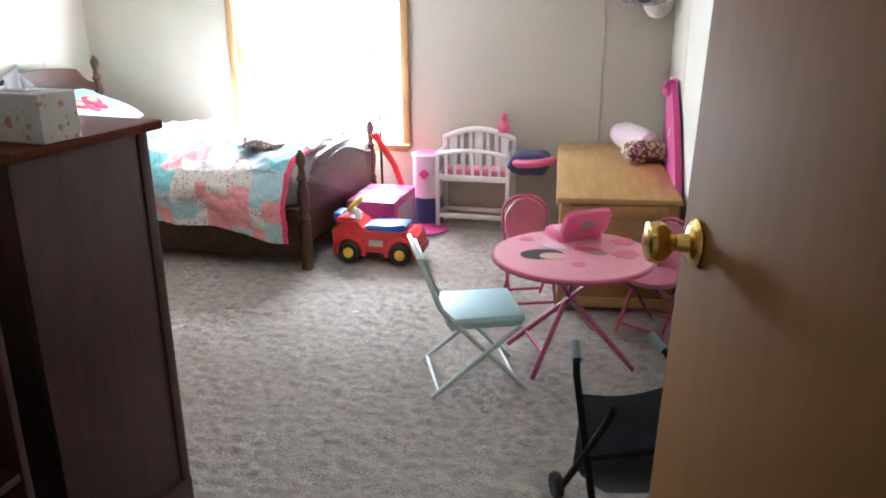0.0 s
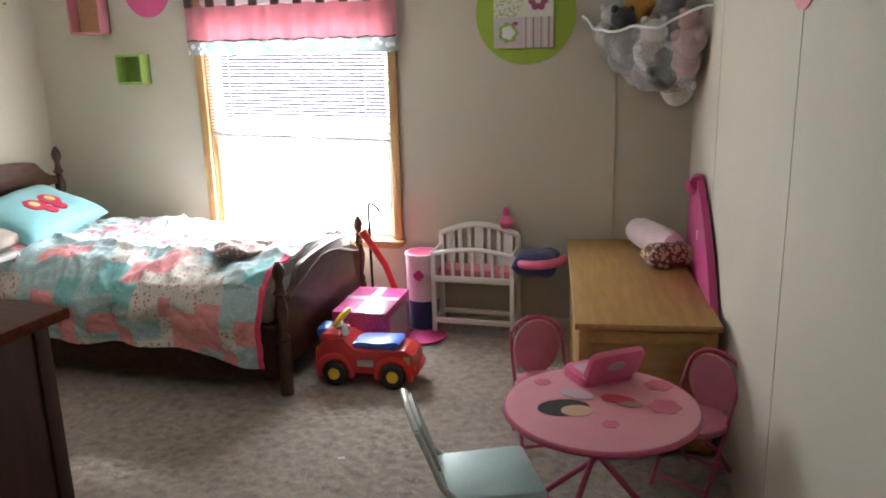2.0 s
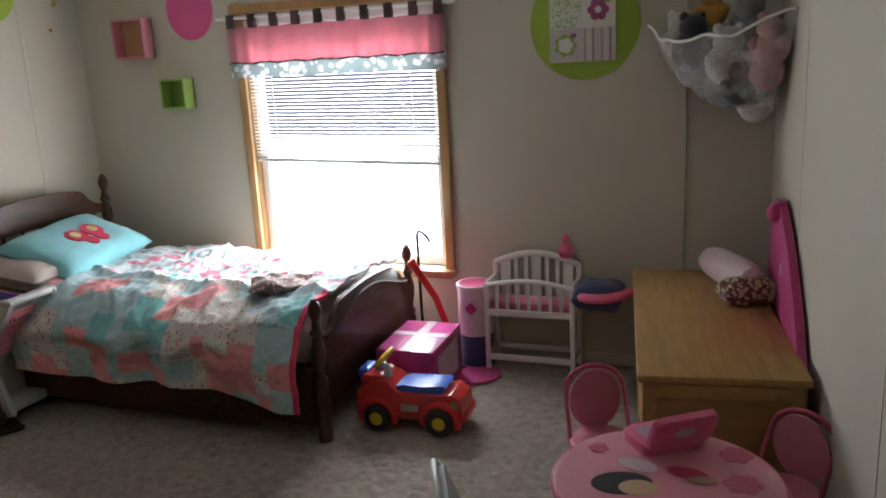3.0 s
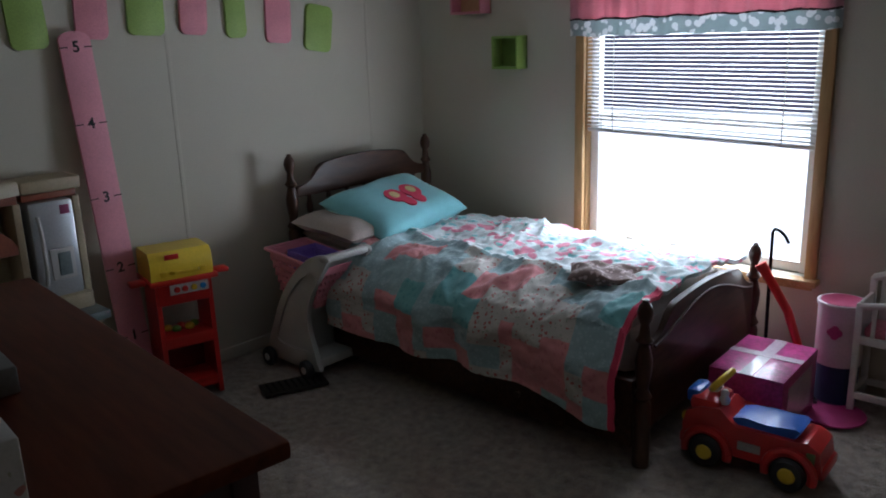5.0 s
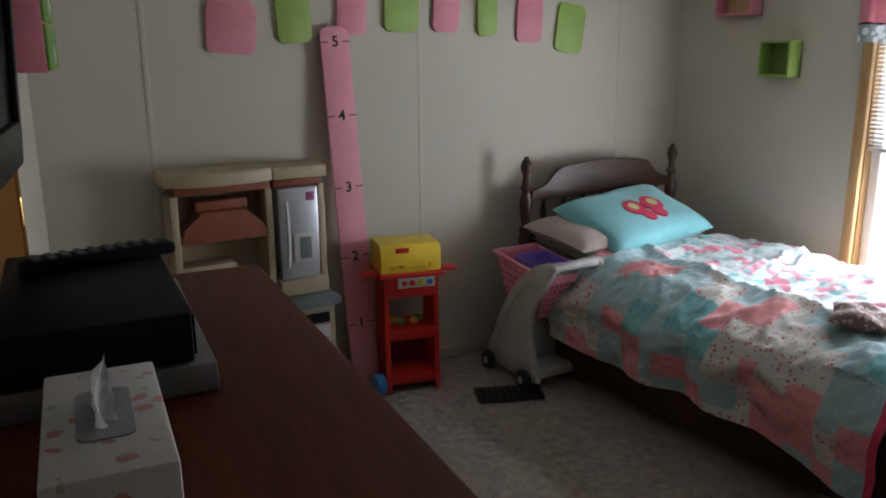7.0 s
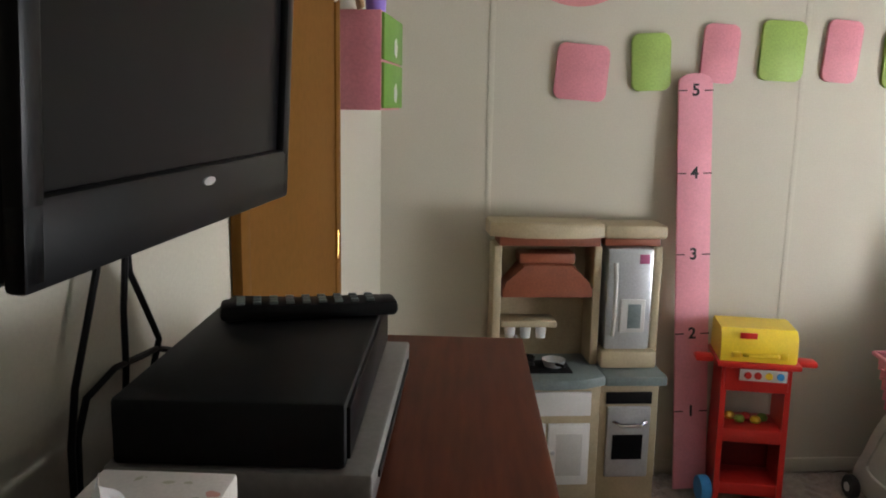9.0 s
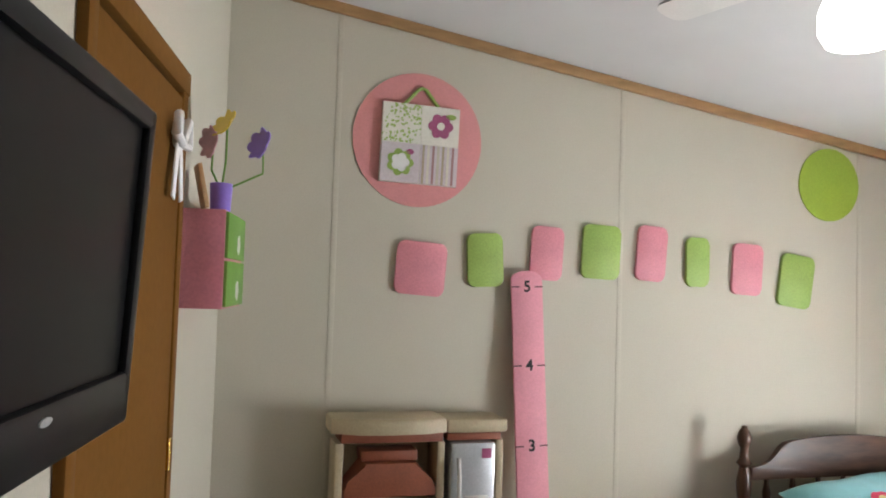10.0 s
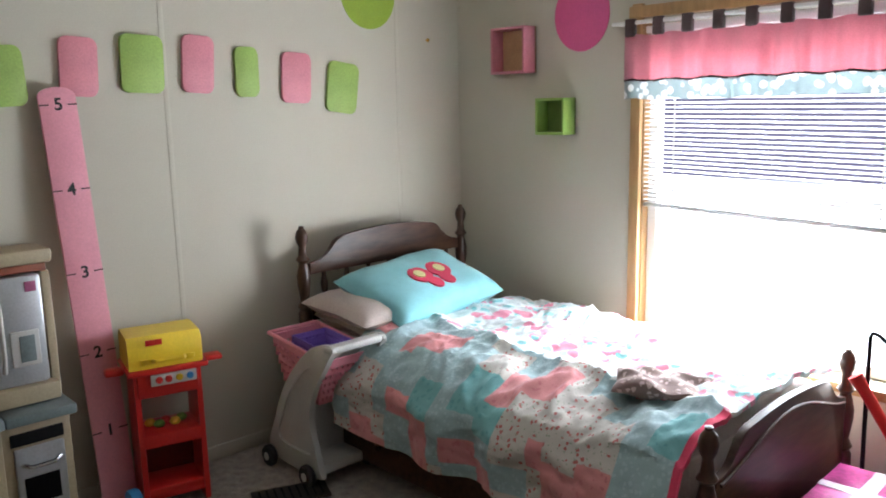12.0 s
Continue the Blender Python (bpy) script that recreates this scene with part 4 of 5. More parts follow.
part("loop", T([(0, 0, 0), (-0.04, 0.05, 0.01), (-0.06, 0.01, 0.01), (0, 0, 0.01), (0.05, 0.05, 0.01), (0.06, 0.0, 0.01), (0, 0, 0)], 0.010, 8), TISSUE, bowd)
for sx in (-1, 1):
    part("tail", B((sx * 0.025, -0.06, 0.004), (0.028, 0.11, 0.004), 0.001, Matrix.Rotation(sx * 0.25, 4, "Z")), TISSUE, bowd)

# ---------------------------------------------------------------- toy kitchen
kt = thing("toy_kitchen", Matrix.Translation((-3.985, 2.158, 0)) @ Matrix.Diagonal((1, 1, 0.982, 1)), "tan plastic toy kitchen with fridge, oven and hood", "toy kitchen")
KD, K1, K2 = 0.30, 0.395, 0.625


def kb(name, x0, x1, y0, y1, z0, z1, material, label="", bev=0.006, parent=kt):
    return part(name, span(x0, x1, y0, y1, z0, z1, bev), material, parent, label)


kb("back_panel", 0.0, 0.02, 0.02, K2 - 0.01, 0.05, 1.05, TAN)
kb("base", 0.0, KD - 0.03, 0.02, K1, 0.0, 0.50, TAN)
kb("base", 0.0, KD - 0.06, K1 + 0.004, K2, 0.0, 0.49, TAN)
part("counter", plate([(0.0, 0.0), (KD - 0.02, 0.0), (KD + 0.03, 0.08), (KD + 0.045, 0.2), (KD + 0.03, 0.32), (KD - 0.01, K1 + 0.01), (0.0, K1 + 0.01)], 0.035, 0.008, Matrix.Translation((0, 0, 0.50))), GREY, kt, "grey curved counter")
kb("counter", 0.0, KD - 0.015, K1 + 0.014, K2 + 0.015, 0.492, 0.53, GREY, "grey counter", 0.008)
for y in (0.0, K1 - 0.02, K2 - 0.022):
    kb("upright", 0.02, 0.16, y, y + 0.03, 0.536, 1.0, TAN, "", 0.006)
part("cornice", plate([(0.0, -0.015), (0.15, -0.015), (0.20, 0.08), (0.21, 0.2), (0.20, 0.32), (0.17, K1 + 0.01), (0.0, K1 + 0.01)], 0.055, 0.014, Matrix.Translation((0, 0, 1.035))), TAN, kt)
kb("cornice", 0.0, 0.17, K1 + 0.014, K2 + 0.02, 1.03, 1.082, TAN, "", 0.012)
kb("frieze", 0.02, 0.165, 0.02, K1, 1.0, 1.034, BRICK, "terracotta band", 0.003)
kb("frieze", 0.02, 0.15, K1 + 0.02, K2, 1.0, 1.028, BRICK, "terracotta band", 0.003)
part("hood", plate([(0.035, 0.80), (0.375, 0.80), (0.375, 0.838), (0.355, 0.855), (0.30, 0.925), (0.11, 0.925), (0.055, 0.855), (0.035, 0.838)], 0.13, 0.008, Matrix(((0, 0, 1, 0.03), (1, 0, 0, 0), (0, 1, 0, 0), (0, 0, 0, 1)))), BRICK, kt, "terracotta cooker hood")
kb("hood_flue", 0.03, 0.13, 0.10, 0.31, 0.926, 0.965, BRICK, "", 0.006)
kb("shelf", 0.02, 0.13, 0.04, 0.25, 0.675, 0.70, TAN, "", 0.004)
for y in (0.08, 0.14, 0.20):
    part("cup", lathe([(0.0, 0), (0.018, 0), (0.022, 0.045), (0.019, 0.045), (0.0, 0.01)], 14), OFFW, kt, "white toy cup", at=Matrix.Translation((0.08, y, 0.622)))
part("faucet", T([(0.07, 0.10, 0.535), (0.07, 0.10, 0.60), (0.10, 0.10, 0.63), (0.15, 0.10, 0.615)], 0.008, 8), SILVER, kt)
part("hob", B((0.19, 0.17, 0.5385), (0.14, 0.24, 0.006), 0.002), BLACK, kt, "black hob")
fr = kb("fridge", 0.03, 0.175, K1 + 0.028, K2 - 0.028, 0.60, 0.995, SILVER, "silver toy fridge door", 0.012)
part("handle", T([(0.185, K1 + 0.055, 0.66), (0.20, K1 + 0.055, 0.72), (0.20, K1 + 0.055, 0.88), (0.185, K1 + 0.055, 0.94)], 0.008, 8), CREAMPL, fr)
part("dispenser", B((0.177, K1 + 0.13, 0.735), (0.012, 0.095, 0.13), 0.006), CREAMPL, fr)
part("dispenser_recess", B((0.184, K1 + 0.135, 0.735), (0.004, 0.050, 0.095), 0.002), GREY, fr)
part("sticker", B((0.1765, K2 - 0.065, 0.955), (0.004, 0.036, 0.036), 0.001), PLUM, fr)
kb("fridge_base", 0.0, 0.20, K1 + 0.014, K2 - 0.005, 0.534, 0.60, TAN, "", 0.008)
ov = kb("oven_door", KD - 0.062, KD - 0.045, K1 + 0.035, K2 - 0.03, 0.115, 0.40, SILVER, "silver oven door", 0.008)
part("window", B((KD - 0.043, (K1 + K2) / 2, 0.24), (0.006, 0.115, 0.10), 0.002), SCREEN, ov)
part("handle", T([(KD - 0.04, K1 + 0.055, 0.345), (KD - 0.022, K1 + 0.08, 0.335), (KD - 0.022, K2 - 0.075, 0.335), (KD - 0.04, K2 - 0.05, 0.345)], 0.008, 8), CHROME, ov)
kb("oven_panel", KD - 0.062, KD - 0.05, K1 + 0.03, K2 - 0.028, 0.41, 0.455, BLACK, "", 0.002)
kb("sink_front", KD - 0.032, KD - 0.018, 0.05, K1 - 0.035, 0.375, 0.47, OFFW, "white drawer front", 0.006)
for y0 in (0.04, 0.205):
    d = kb("cupboard_door", KD - 0.032, KD - 0.018, y0, y0 + 0.155, 0.10, 0.345, OFFW, "white panelled cupboard door", 0.005)
    part("panel", B((KD - 0.017, y0 + 0.0775, 0.222), (0.005, 0.095, 0.17), 0.004), CREAMPL, d)
    part("knob", lathe([(0, 0), (0.006, 0), (0.009, 0.012), (0, 0.016)], 10), SILVER, d, at=pose(KD - 0.018, y0 + (0.14 if y0 < 0.1 else 0.015), 0.235, 0, 90, 0))
for k, (x, y) in enumerate(((0.17, 0.12), (0.20, 0.23))):
    p = thing("toy_pan", Matrix.Translation((-3.985 + x, 2.158 + y, 0.536)), "small dark toy pan on the toy hob", "toy pan")
    part("bowl", lathe([(0, 0), (0.035, 0), (0.045, 0.026), (0.042, 0.026), (0.033, 0.006), (0, 0.005)], 18), (BLACK, SILVER)[k], p)
    part("handle", T([(0.045, 0, 0.02), (0.10, 0.02, 0.03)], 0.006, 8), BLACK, p)

# ---------------------------------------------------------------- toy grill
GRILL = pose(-3.945, 3.045, 0, 0, 0, -13)
gr = thing("toy_grill", GRILL, "red plastic toy grill with a yellow lid", "toy grill")
for y in (0.02, 0.25):
    part("side", plate([(0.0, 0.0), (0.21, 0.0), (0.19, 0.55), (0.02, 0.55)], 0.022, 0.004, Matrix(((1, 0, 0, 0), (0, 0, 1, y), (0, 1, 0, 0), (0, 0, 0, 1)))), RED, gr)
for z, h in ((0.06, 0.05), (0.275, 0.055), (0.50, 0.10)):
    part("shelf", B((0.105, 0.145, z), (0.19, 0.23, h), 0.008), RED, gr)
part("lower_back", B((0.03, 0.145, 0.17), (0.012, 0.22, 0.18), 0.003), mat("dark red plastic", (0.20, 0.012, 0.012), 0.45), gr)
part("tray", B((0.11, 0.145, 0.560), (0.24, 0.30, 0.022), 0.008), RED, gr)
for y in (-0.04, 0.33):
    part("side_handle", B((0.14, y, 0.560), (0.07, 0.07, 0.022), 0.010), RED, gr)
part("control_panel", B((0.207, 0.165, 0.520), (0.008, 0.17, 0.045), 0.003), OFFW, gr, "white control strip")
for y, material in ((0.11, RED), (0.145, RED), (0.185, YEL), (0.225, LBLUE)):
    part("dial", lathe([(0, 0), (0.014, 0), (0.012, 0.008), (0, 0.009)], 14), material, gr, at=pose(0.211, y, 0.520, 0, 90, 0))
part("lid", plate([(0.0, 0.0), (0.21, 0.0), (0.214, 0.05), (0.206, 0.098), (0.182, 0.122), (0.03, 0.125), (0.004, 0.10)], 0.275, 0.012, Matrix(((1, 0, 0, 0.005), (0, 0, 1, 0.005), (0, 1, 0, 0.572), (0, 0, 0, 1)))), YEL, gr, "yellow hinged lid")
part("badge", B((0.2165, 0.10, 0.672), (0.004, 0.06, 0.022), 0.001), RED, gr, "small red badge", at=Matrix.Identity(4))
for y in (0.06, 0.23):
    part("hasp", B((0.219, y, 0.60), (0.010, 0.030, 0.022), 0.004), YEL, gr)
part("lid_handle", T([(0.215, 0.09, 0.60), (0.240, 0.10, 0.605), (0.240, 0.20, 0.605), (0.215, 0.21, 0.60)], 0.008, 8), YEL, gr)
part("lid_badge", B((0.206, 0.125, 0.655), (0.004, 0.05, 0.022), 0.001, Matrix.Rotation(radians(-28), 4, "Y")), RED, gr)
part("wheel", lathe([(0, -0.02), (0.046, -0.02), (0.050, -0.012), (0.050, 0.012), (0.046, 0.02), (0, 0.02)], 22), LBLUE, gr, "blue wheel", at=pose(0.19, -0.015, 0.05, 90, 0, 12))
for k in range(5):
    f = thing("toy_food", GRILL @ Matrix.Translation((0.10 + 0.03 * (k % 2), 0.08 + 0.03 * k, 0.305)), "small yellow and green toy food on the grill's shelf", "toy food", "toy food on the grill")
    part("piece", lathe([(0, 0), (0.018, 0.004), (0.022, 0.014), (0.014, 0.026), (0, 0.03)], 12), (YEL, MIDGREEN, RED)[k % 3], f)

# ---------------------------------------------------------------- toy shopping cart
ct = thing("toy_shopping_cart", pose(-3.455, 3.735, 0, 0, 0, 0) @ Matrix.Scale(0.90, 4), "grey-white toy shopping cart with a pink basket", "toy cart")
side = [(-0.36, 0.06), (0.03, 0.045), (0.045, 0.10), (-0.01, 0.30), (0.03, 0.45), (0.16, 0.63), (0.19, 0.675), (0.15, 0.695), (0.03, 0.66), (-0.10, 0.56), (-0.22, 0.42), (-0.31, 0.25)]


def smooth_loop(pts, n=5):
    out = []
    k = len(pts)
    for i in range(k):
        p0, p1, p2, p3 = (Vector(pts[(i + j - 1) % k]) for j in range(4))
        for q in range(n):
            t = q / n
            out.append(tuple(0.5 * ((2 * p1) + (p2 - p0) * t + (2 * p0 - 5 * p1 + 4 * p2 - p3) * t * t + (3 * p1 - p0 - 3 * p2 + p3) * t ** 3)))
    return out


def hoop(outer, inner, depth, m):
    """A flat frame between two loops of as many points, with rounded rims."""
    bm = bmesh.new()
    rings = []
    for loop, z in ((outer, 0.006), (outer, depth - 0.006), (outer, depth), (inner, depth), (inner, 0), (outer, 0)):
        k = 0.97 if loop is outer and z in (0, depth) else 1.0
        cx, cy = sum(p[0] for p in loop) / len(loop), sum(p[1] for p in loop) / len(loop)
        rings.append([bm.verts.new((cx + (x - cx) * k, cy + (y - cy) * k, z)) for x, y in loop])
    for a, b in zip(rings, rings[1:] + rings[:1]):
        for k in range(len(a)):
            bm.faces.new((a[k], a[(k + 1) % len(a)], b[(k + 1) % len(a)], b[k]))
    bm.transform(m)
    return bm


upright = Matrix(((1, 0, 0, 0), (0, 0, 1, 0), (0, 1, 0, 0), (0, 0, 0, 1)))
rim = smooth_loop(side)
hole = [(-0.125 + (x + 0.125) * 0.60 + 0.03 * (z - 0.3), 0.34 + (z - 0.34) * 0.66) for x, z in rim]
for y in (-0.15, 0.125):
    part("side_frame", hoop(rim, hole, 0.03, Matrix.Translation((0, y, 0)) @ upright), CREAMPL, ct)
    part("side_panel", plate(hole, 0.008, 0, Matrix.Translation((0, y + 0.011, 0)) @ upright), CREAMPL, ct, "recessed grey-white side panel")
part("back_shell", plate([(-0.33, 0.09), (-0.29, 0.28), (-0.20, 0.44), (-0.08, 0.57), (-0.06, 0.55), (-0.18, 0.42), (-0.265, 0.27), (-0.305, 0.09)], 0.25, 0.0, Matrix.Translation((0, -0.12, 0)) @ upright), CREAMPL, ct)
part("handle", B((0.155, 0.0, 0.675), (0.06, 0.31, 0.035), 0.014), CREAMPL, ct)
part("base", B((-0.15, 0.0, 0.085), (0.40, 0.26, 0.05), 0.012), CREAMPL, ct)
part("front_panel", plate([(-0.05, 0.10), (-0.06, 0.30), (-0.01, 0.45), (0.12, 0.64), (0.135, 0.625), (0.01, 0.44), (-0.035, 0.30), (-0.03, 0.10)], 0.25, 0.0, Matrix.Translation((-0.065, -0.12, 0)) @ upright), CREAMPL, ct)


def basket(w0, w1, d0, d1, h, t=0.008):
    """A tapered open basket with slots, w along x and d along y."""
    bm = bmesh.new()
    for sx, sy in ((1, 0), (-1, 0), (0, 1), (0, -1)):
        n = 9
        for j in range(6):
            u0, u1 = j / 6, (j + 0.62 if j < 5 else j + 1) / 6
            for (za, zb) in ((u0, u1),):
                m = (za + zb) / 2
                w, d = w0 + (w1 - w0) * m, d0 + (d1 - d0) * m
                if sx:
                    box(bm, (sx * w / 2, 0, h * m), (t, d, h * (zb - za)), 0)
                else:
                    box(bm, (0, sy * d / 2, h * m), (w, t, h * (zb - za)), 0)
        for k in range(n + 1):
            v = k / n - 0.5
            for j in range(5):
                m = (j + 0.81) / 6
                w, d = w0 + (w1 - w0) * m, d0 + (d1 - d0) * m
                if sx:
                    box(bm, (sx * w / 2, v * d, h * m), (t, 0.016, h * 0.10), 0)
                else:
                    box(bm, (v * w, sy * d / 2, h * m), (0.016, t, h * 0.10), 0)
    box(bm, (0, 0, 0.004), (w0, d0, 0.008), 0)
    return bm


part("basket", basket(0.26, 0.42, 0.20, 0.27, 0.24), CART, ct, "coral pink slotted basket", at=pose(-0.13, 0.0, 0.395, 0, 7, 0))
for y in (-0.135, 0.135):
    part("basket_rim", T([(-0.345, y, 0.655), (0.08, y, 0.61)], 0.010, 8), CART, ct)
part("basket_rim", T([(-0.345, -0.135, 0.655), (-0.345, 0.135, 0.655)], 0.010, 8), CART, ct)
seatb = thing("doll_basket", pose(-3.554, 3.735, 0.452, 0, 5, 0) @ Matrix.Scale(0.90, 4), "purple slotted basket inside the toy cart", "basket")
part("body", basket(0.15, 0.22, 0.14, 0.19, 0.15, 0.006), PURPLE, seatb)
for x, y in ((-0.34, -0.17), (-0.02, -0.17), (-0.34, 0.17), (-0.02, 0.17)):
    w = part("wheel", lathe([(0, -0.018), (0.044, -0.018), (0.052, -0.010), (0.052, 0.010), (0.044, 0.018), (0, 0.018)], 20), TYRE, ct, "black toy wheel", at=pose(x, y, 0.052, 90, 0, 0))
    part("hub", lathe([(0, -0.021), (0.020, -0.021), (0.020, 0.021), (0, 0.021)], 14), CREAMPL, w)
vent = thing("floor_register", pose(-3.455, 3.49, 0.002, 0, 0, 68), "dark brown metal floor register set in the carpet", "floor vent")
part("plate", B((0, 0, 0.006), (0.30, 0.14, 0.012), 0.003), mat("dark bronze", (0.03, 0.025, 0.02), 0.5, metal=0.4), vent)
for k in range(9):
    part("louvre", B((-0.12 + k * 0.03, 0, 0.013), (0.010, 0.10, 0.004), 0), BLACK, vent)

# ---------------------------------------------------------------- ceiling fan
fan = thing("ceiling_fan", Matrix.Translation((-2.57, 3.225, 0.068)), "white ceiling fan with a lit milk-glass globe", "ceiling fan")
part("canopy", lathe([(0, 2.40), (0.075, 2.40), (0.07, 2.385), (0.03, 2.375), (0.014, 2.37)], 24), OFFW, fan)
part("motor", lathe([(0.03, 2.385), (0.11, 2.375), (0.125, 2.35), (0.125, 2.30), (0.09, 2.275), (0.05, 2.265), (0.0, 2.265)], 28), OFFW, fan)
part("light_collar", lathe([(0.05, 2.275), (0.055, 2.262), (0.062, 2.245), (0.0, 2.245)], 24), OFFW, fan)
gl = part("globe", lathe([(0.055, 2.25), (0.062, 2.238), (0.090, 2.218), (0.101, 2.188), (0.101, 2.140), (0.084, 2.108), (0.044, 2.096), (0.0, 2.094)], 32), GLOBE, fan, "glowing milk-glass globe")
gl.visible_shadow = False
for k in range(5):
    a = 72 * k + 197
    b = part("blade", plate(rrect(0.46, 0.125, 0.045, 6, 0.40, 0), 0.008, 0.002), OFFW, fan, at=pose(0, 0, 2.348, 0, 0, a) @ pose(0, 0, 0, 10, 0, 0))
    part("blade_arm", B((0.15, 0, -0.006), (0.10, 0.05, 0.006), 0.002), BRASS, b)
part("pull_chain", T([(0.10, 0.05, 2.25), (0.125, 0.06, 2.16), (0.13, 0.062, 1.78)], 0.0022, 6), OFFW, fan)
part("chain_bell", lathe([(0, 0), (0.007, 0.003), (0.005, 0.022), (0, 0.025)], 10), BRASS, fan, at=Matrix.Translation((0.13, 0.062, 1.76)))

# ---------------------------------------------------------------- wooden chest and what is on it
ch = thing("toy_chest", pose(-0.505, 3.61, 0, 0, 0, 8.0), "long honey-coloured wooden toy chest with a plain lid", "chest")
part("lid", B((0.26, 0.66, 0.520), (0.545, 1.34, 0.028), 0.006), PINE, ch)
part("end_panel", B((0.262, 0.016, 0.252), (0.44, 0.014, 0.43), 0.002), PINEF, ch)
part("end_panel", B((0.262, 1.30, 0.252), (0.44, 0.014, 0.43), 0.002), PINEF, ch)
part("side_panel", B((0.016, 0.66, 0.252), (0.014, 1.22, 0.43), 0.002), PINEF, ch)
part("side_panel", B((0.51, 0.66, 0.252), (0.014, 1.22, 0.43), 0.002), PINEF, ch)
for x in (0.030, 0.495):
    for y in (0.030, 1.29):
        part("corner_post", B((x, y, 0.252), (0.05, 0.05, 0.506), 0.005), PINE, ch)
for z in (0.04, 0.475):
    part("rail", B((0.262, 0.012, z), (0.42, 0.018, 0.05), 0.003), PINE, ch)
    part("rail", B((0.012, 0.66, z), (0.018, 1.21, 0.05), 0.003), PINE, ch)
roll = thing("rolled_pillow", pose(-0.245, 4.70, 0.535 + 0.075, 0, 0, 118), "pale pink rolled pillow on the wooden chest", "pillow")
bm = lathe([(0.0, -0.22), (0.03, -0.215), (0.062, -0.19), (0.074, -0.12), (0.076, 0.0), (0.073, 0.14), (0.060, 0.20), (0.03, 0.22), (0, 0.222)], 24, Matrix.Rotation(radians(90), 4, "Y"))
for v in bm.verts:
    v.co += v.co.normalized() * 0.010 * noise.noise(v.co * 14)
part("body", bm, mat("pale pink cotton", (0.66, 0.52, 0.54), 0.9, var=0.08, sheen=0.3, bump=0.2), roll)
dl = thing("folded_cloth", pose(-0.175, 4.46, 0.535 + 0.055, 0, 0, 24), "brown and green checked cloth bundle on the chest", "cloth")
bm = cushion(0.24, 0.13, 0.11)
for v in bm.verts:
    v.co.z += 0.012 * noise.noise(v.co * 22)
part("cloth", bm, spots("checked cloth", (0.16, 0.05, 0.04), (0.45, 0.42, 0.20), 34, 0.42, (0.55, 0.45, 0.42)), dl)
ib = thing("toy_ironing_board", on_right(4.24, 0.0, 0.012), "magenta padded toy board leaning between chest and wall", "toy board")
prof = smooth_loop([(0.36, 0.02), (0.39, 0.30), (0.36, 0.52), (0.10, 0.78), (-0.18, 0.945), (-0.32, 0.955), (-0.42, 0.86), (-0.44, 0.45), (-0.42, 0.02)], 6)
part("pad", plate(prof, 0.030, 0.010), HOTPINK, ib)
part("top_roll", lathe([(0, -0.07), (0.03, -0.065), (0.042, 0), (0.03, 0.065), (0, 0.07)], 18), HOTPINK, ib, at=pose(-0.25, 0.915, 0.030, 0, 90, 20))
part("label", B((-0.10, 0.72, 0.031), (0.03, 0.04, 0.002), 0), OFFW, ib)

# ---------------------------------------------------------------- net of soft toys in the corner
net = thing("toy_net", Matrix.Translation((0, 0, 0)), "white corner net sagging with soft toys", "toy net")
A, Bp, C = Vector((-0.64, 4.985, 1.68)), Vector((-0.035, 4.44, 1.70)), Vector((-0.095, 4.985, 1.78))


def net_point(u, v):
    """u from A to B along the front, v from the front rim down and back to the corner."""
    rim = A.lerp(Bp, u) + Vector((-0.10, -0.13, -0.085)) * math.sin(math.pi * u)
    low = A.lerp(Bp, 0.15 + 0.7 * u).lerp(C, 0.35) + Vector((-0.03, -0.03, -0.56 + 0.06 * math.cos(3 * u)))
    back = A.lerp(Bp, u).lerp(C, 0.75) + Vector((0, 0, -0.22))
    p = rim * (1 - v) ** 2 + (low * 1.15 - (rim + back) * 0.075) * 2 * v * (1 - v) + back * v * v
    p += Vector((noise.noise((u * 6, v * 6, 1)), noise.noise((u * 6, v * 6, 2)), noise.noise((u * 6, v * 6, 3)))) * 0.042
    p.y = min(p.y, 4.985)
    p.x = min(p.x, -0.085 + (5.0 - p.y) * math.tan(RANG) - 0.012)
    return p


n = 26
grid = [[net_point(i / n, j / n) for j in range(n + 1)] for i in range(n + 1)]
bm = bmesh.new()
vs = [[bm.verts.new(p) for p in row] for row in grid]
for i in range(n):
    for j in range(n):
        bm.faces.new((vs[i][j], vs[i + 1][j], vs[i + 1][j + 1], vs[i][j + 1]))
NETM = mat("white net", (0.72, 0.71, 0.70), 0.9, var=0.08, alpha=0.32)
part("mesh", bm, NETM, net, "white see-through netting")
part("rim_cord", T([grid[i][0] for i in range(n + 1)], 0.006, 8), OFFW, net)
rng = random.Random(11)


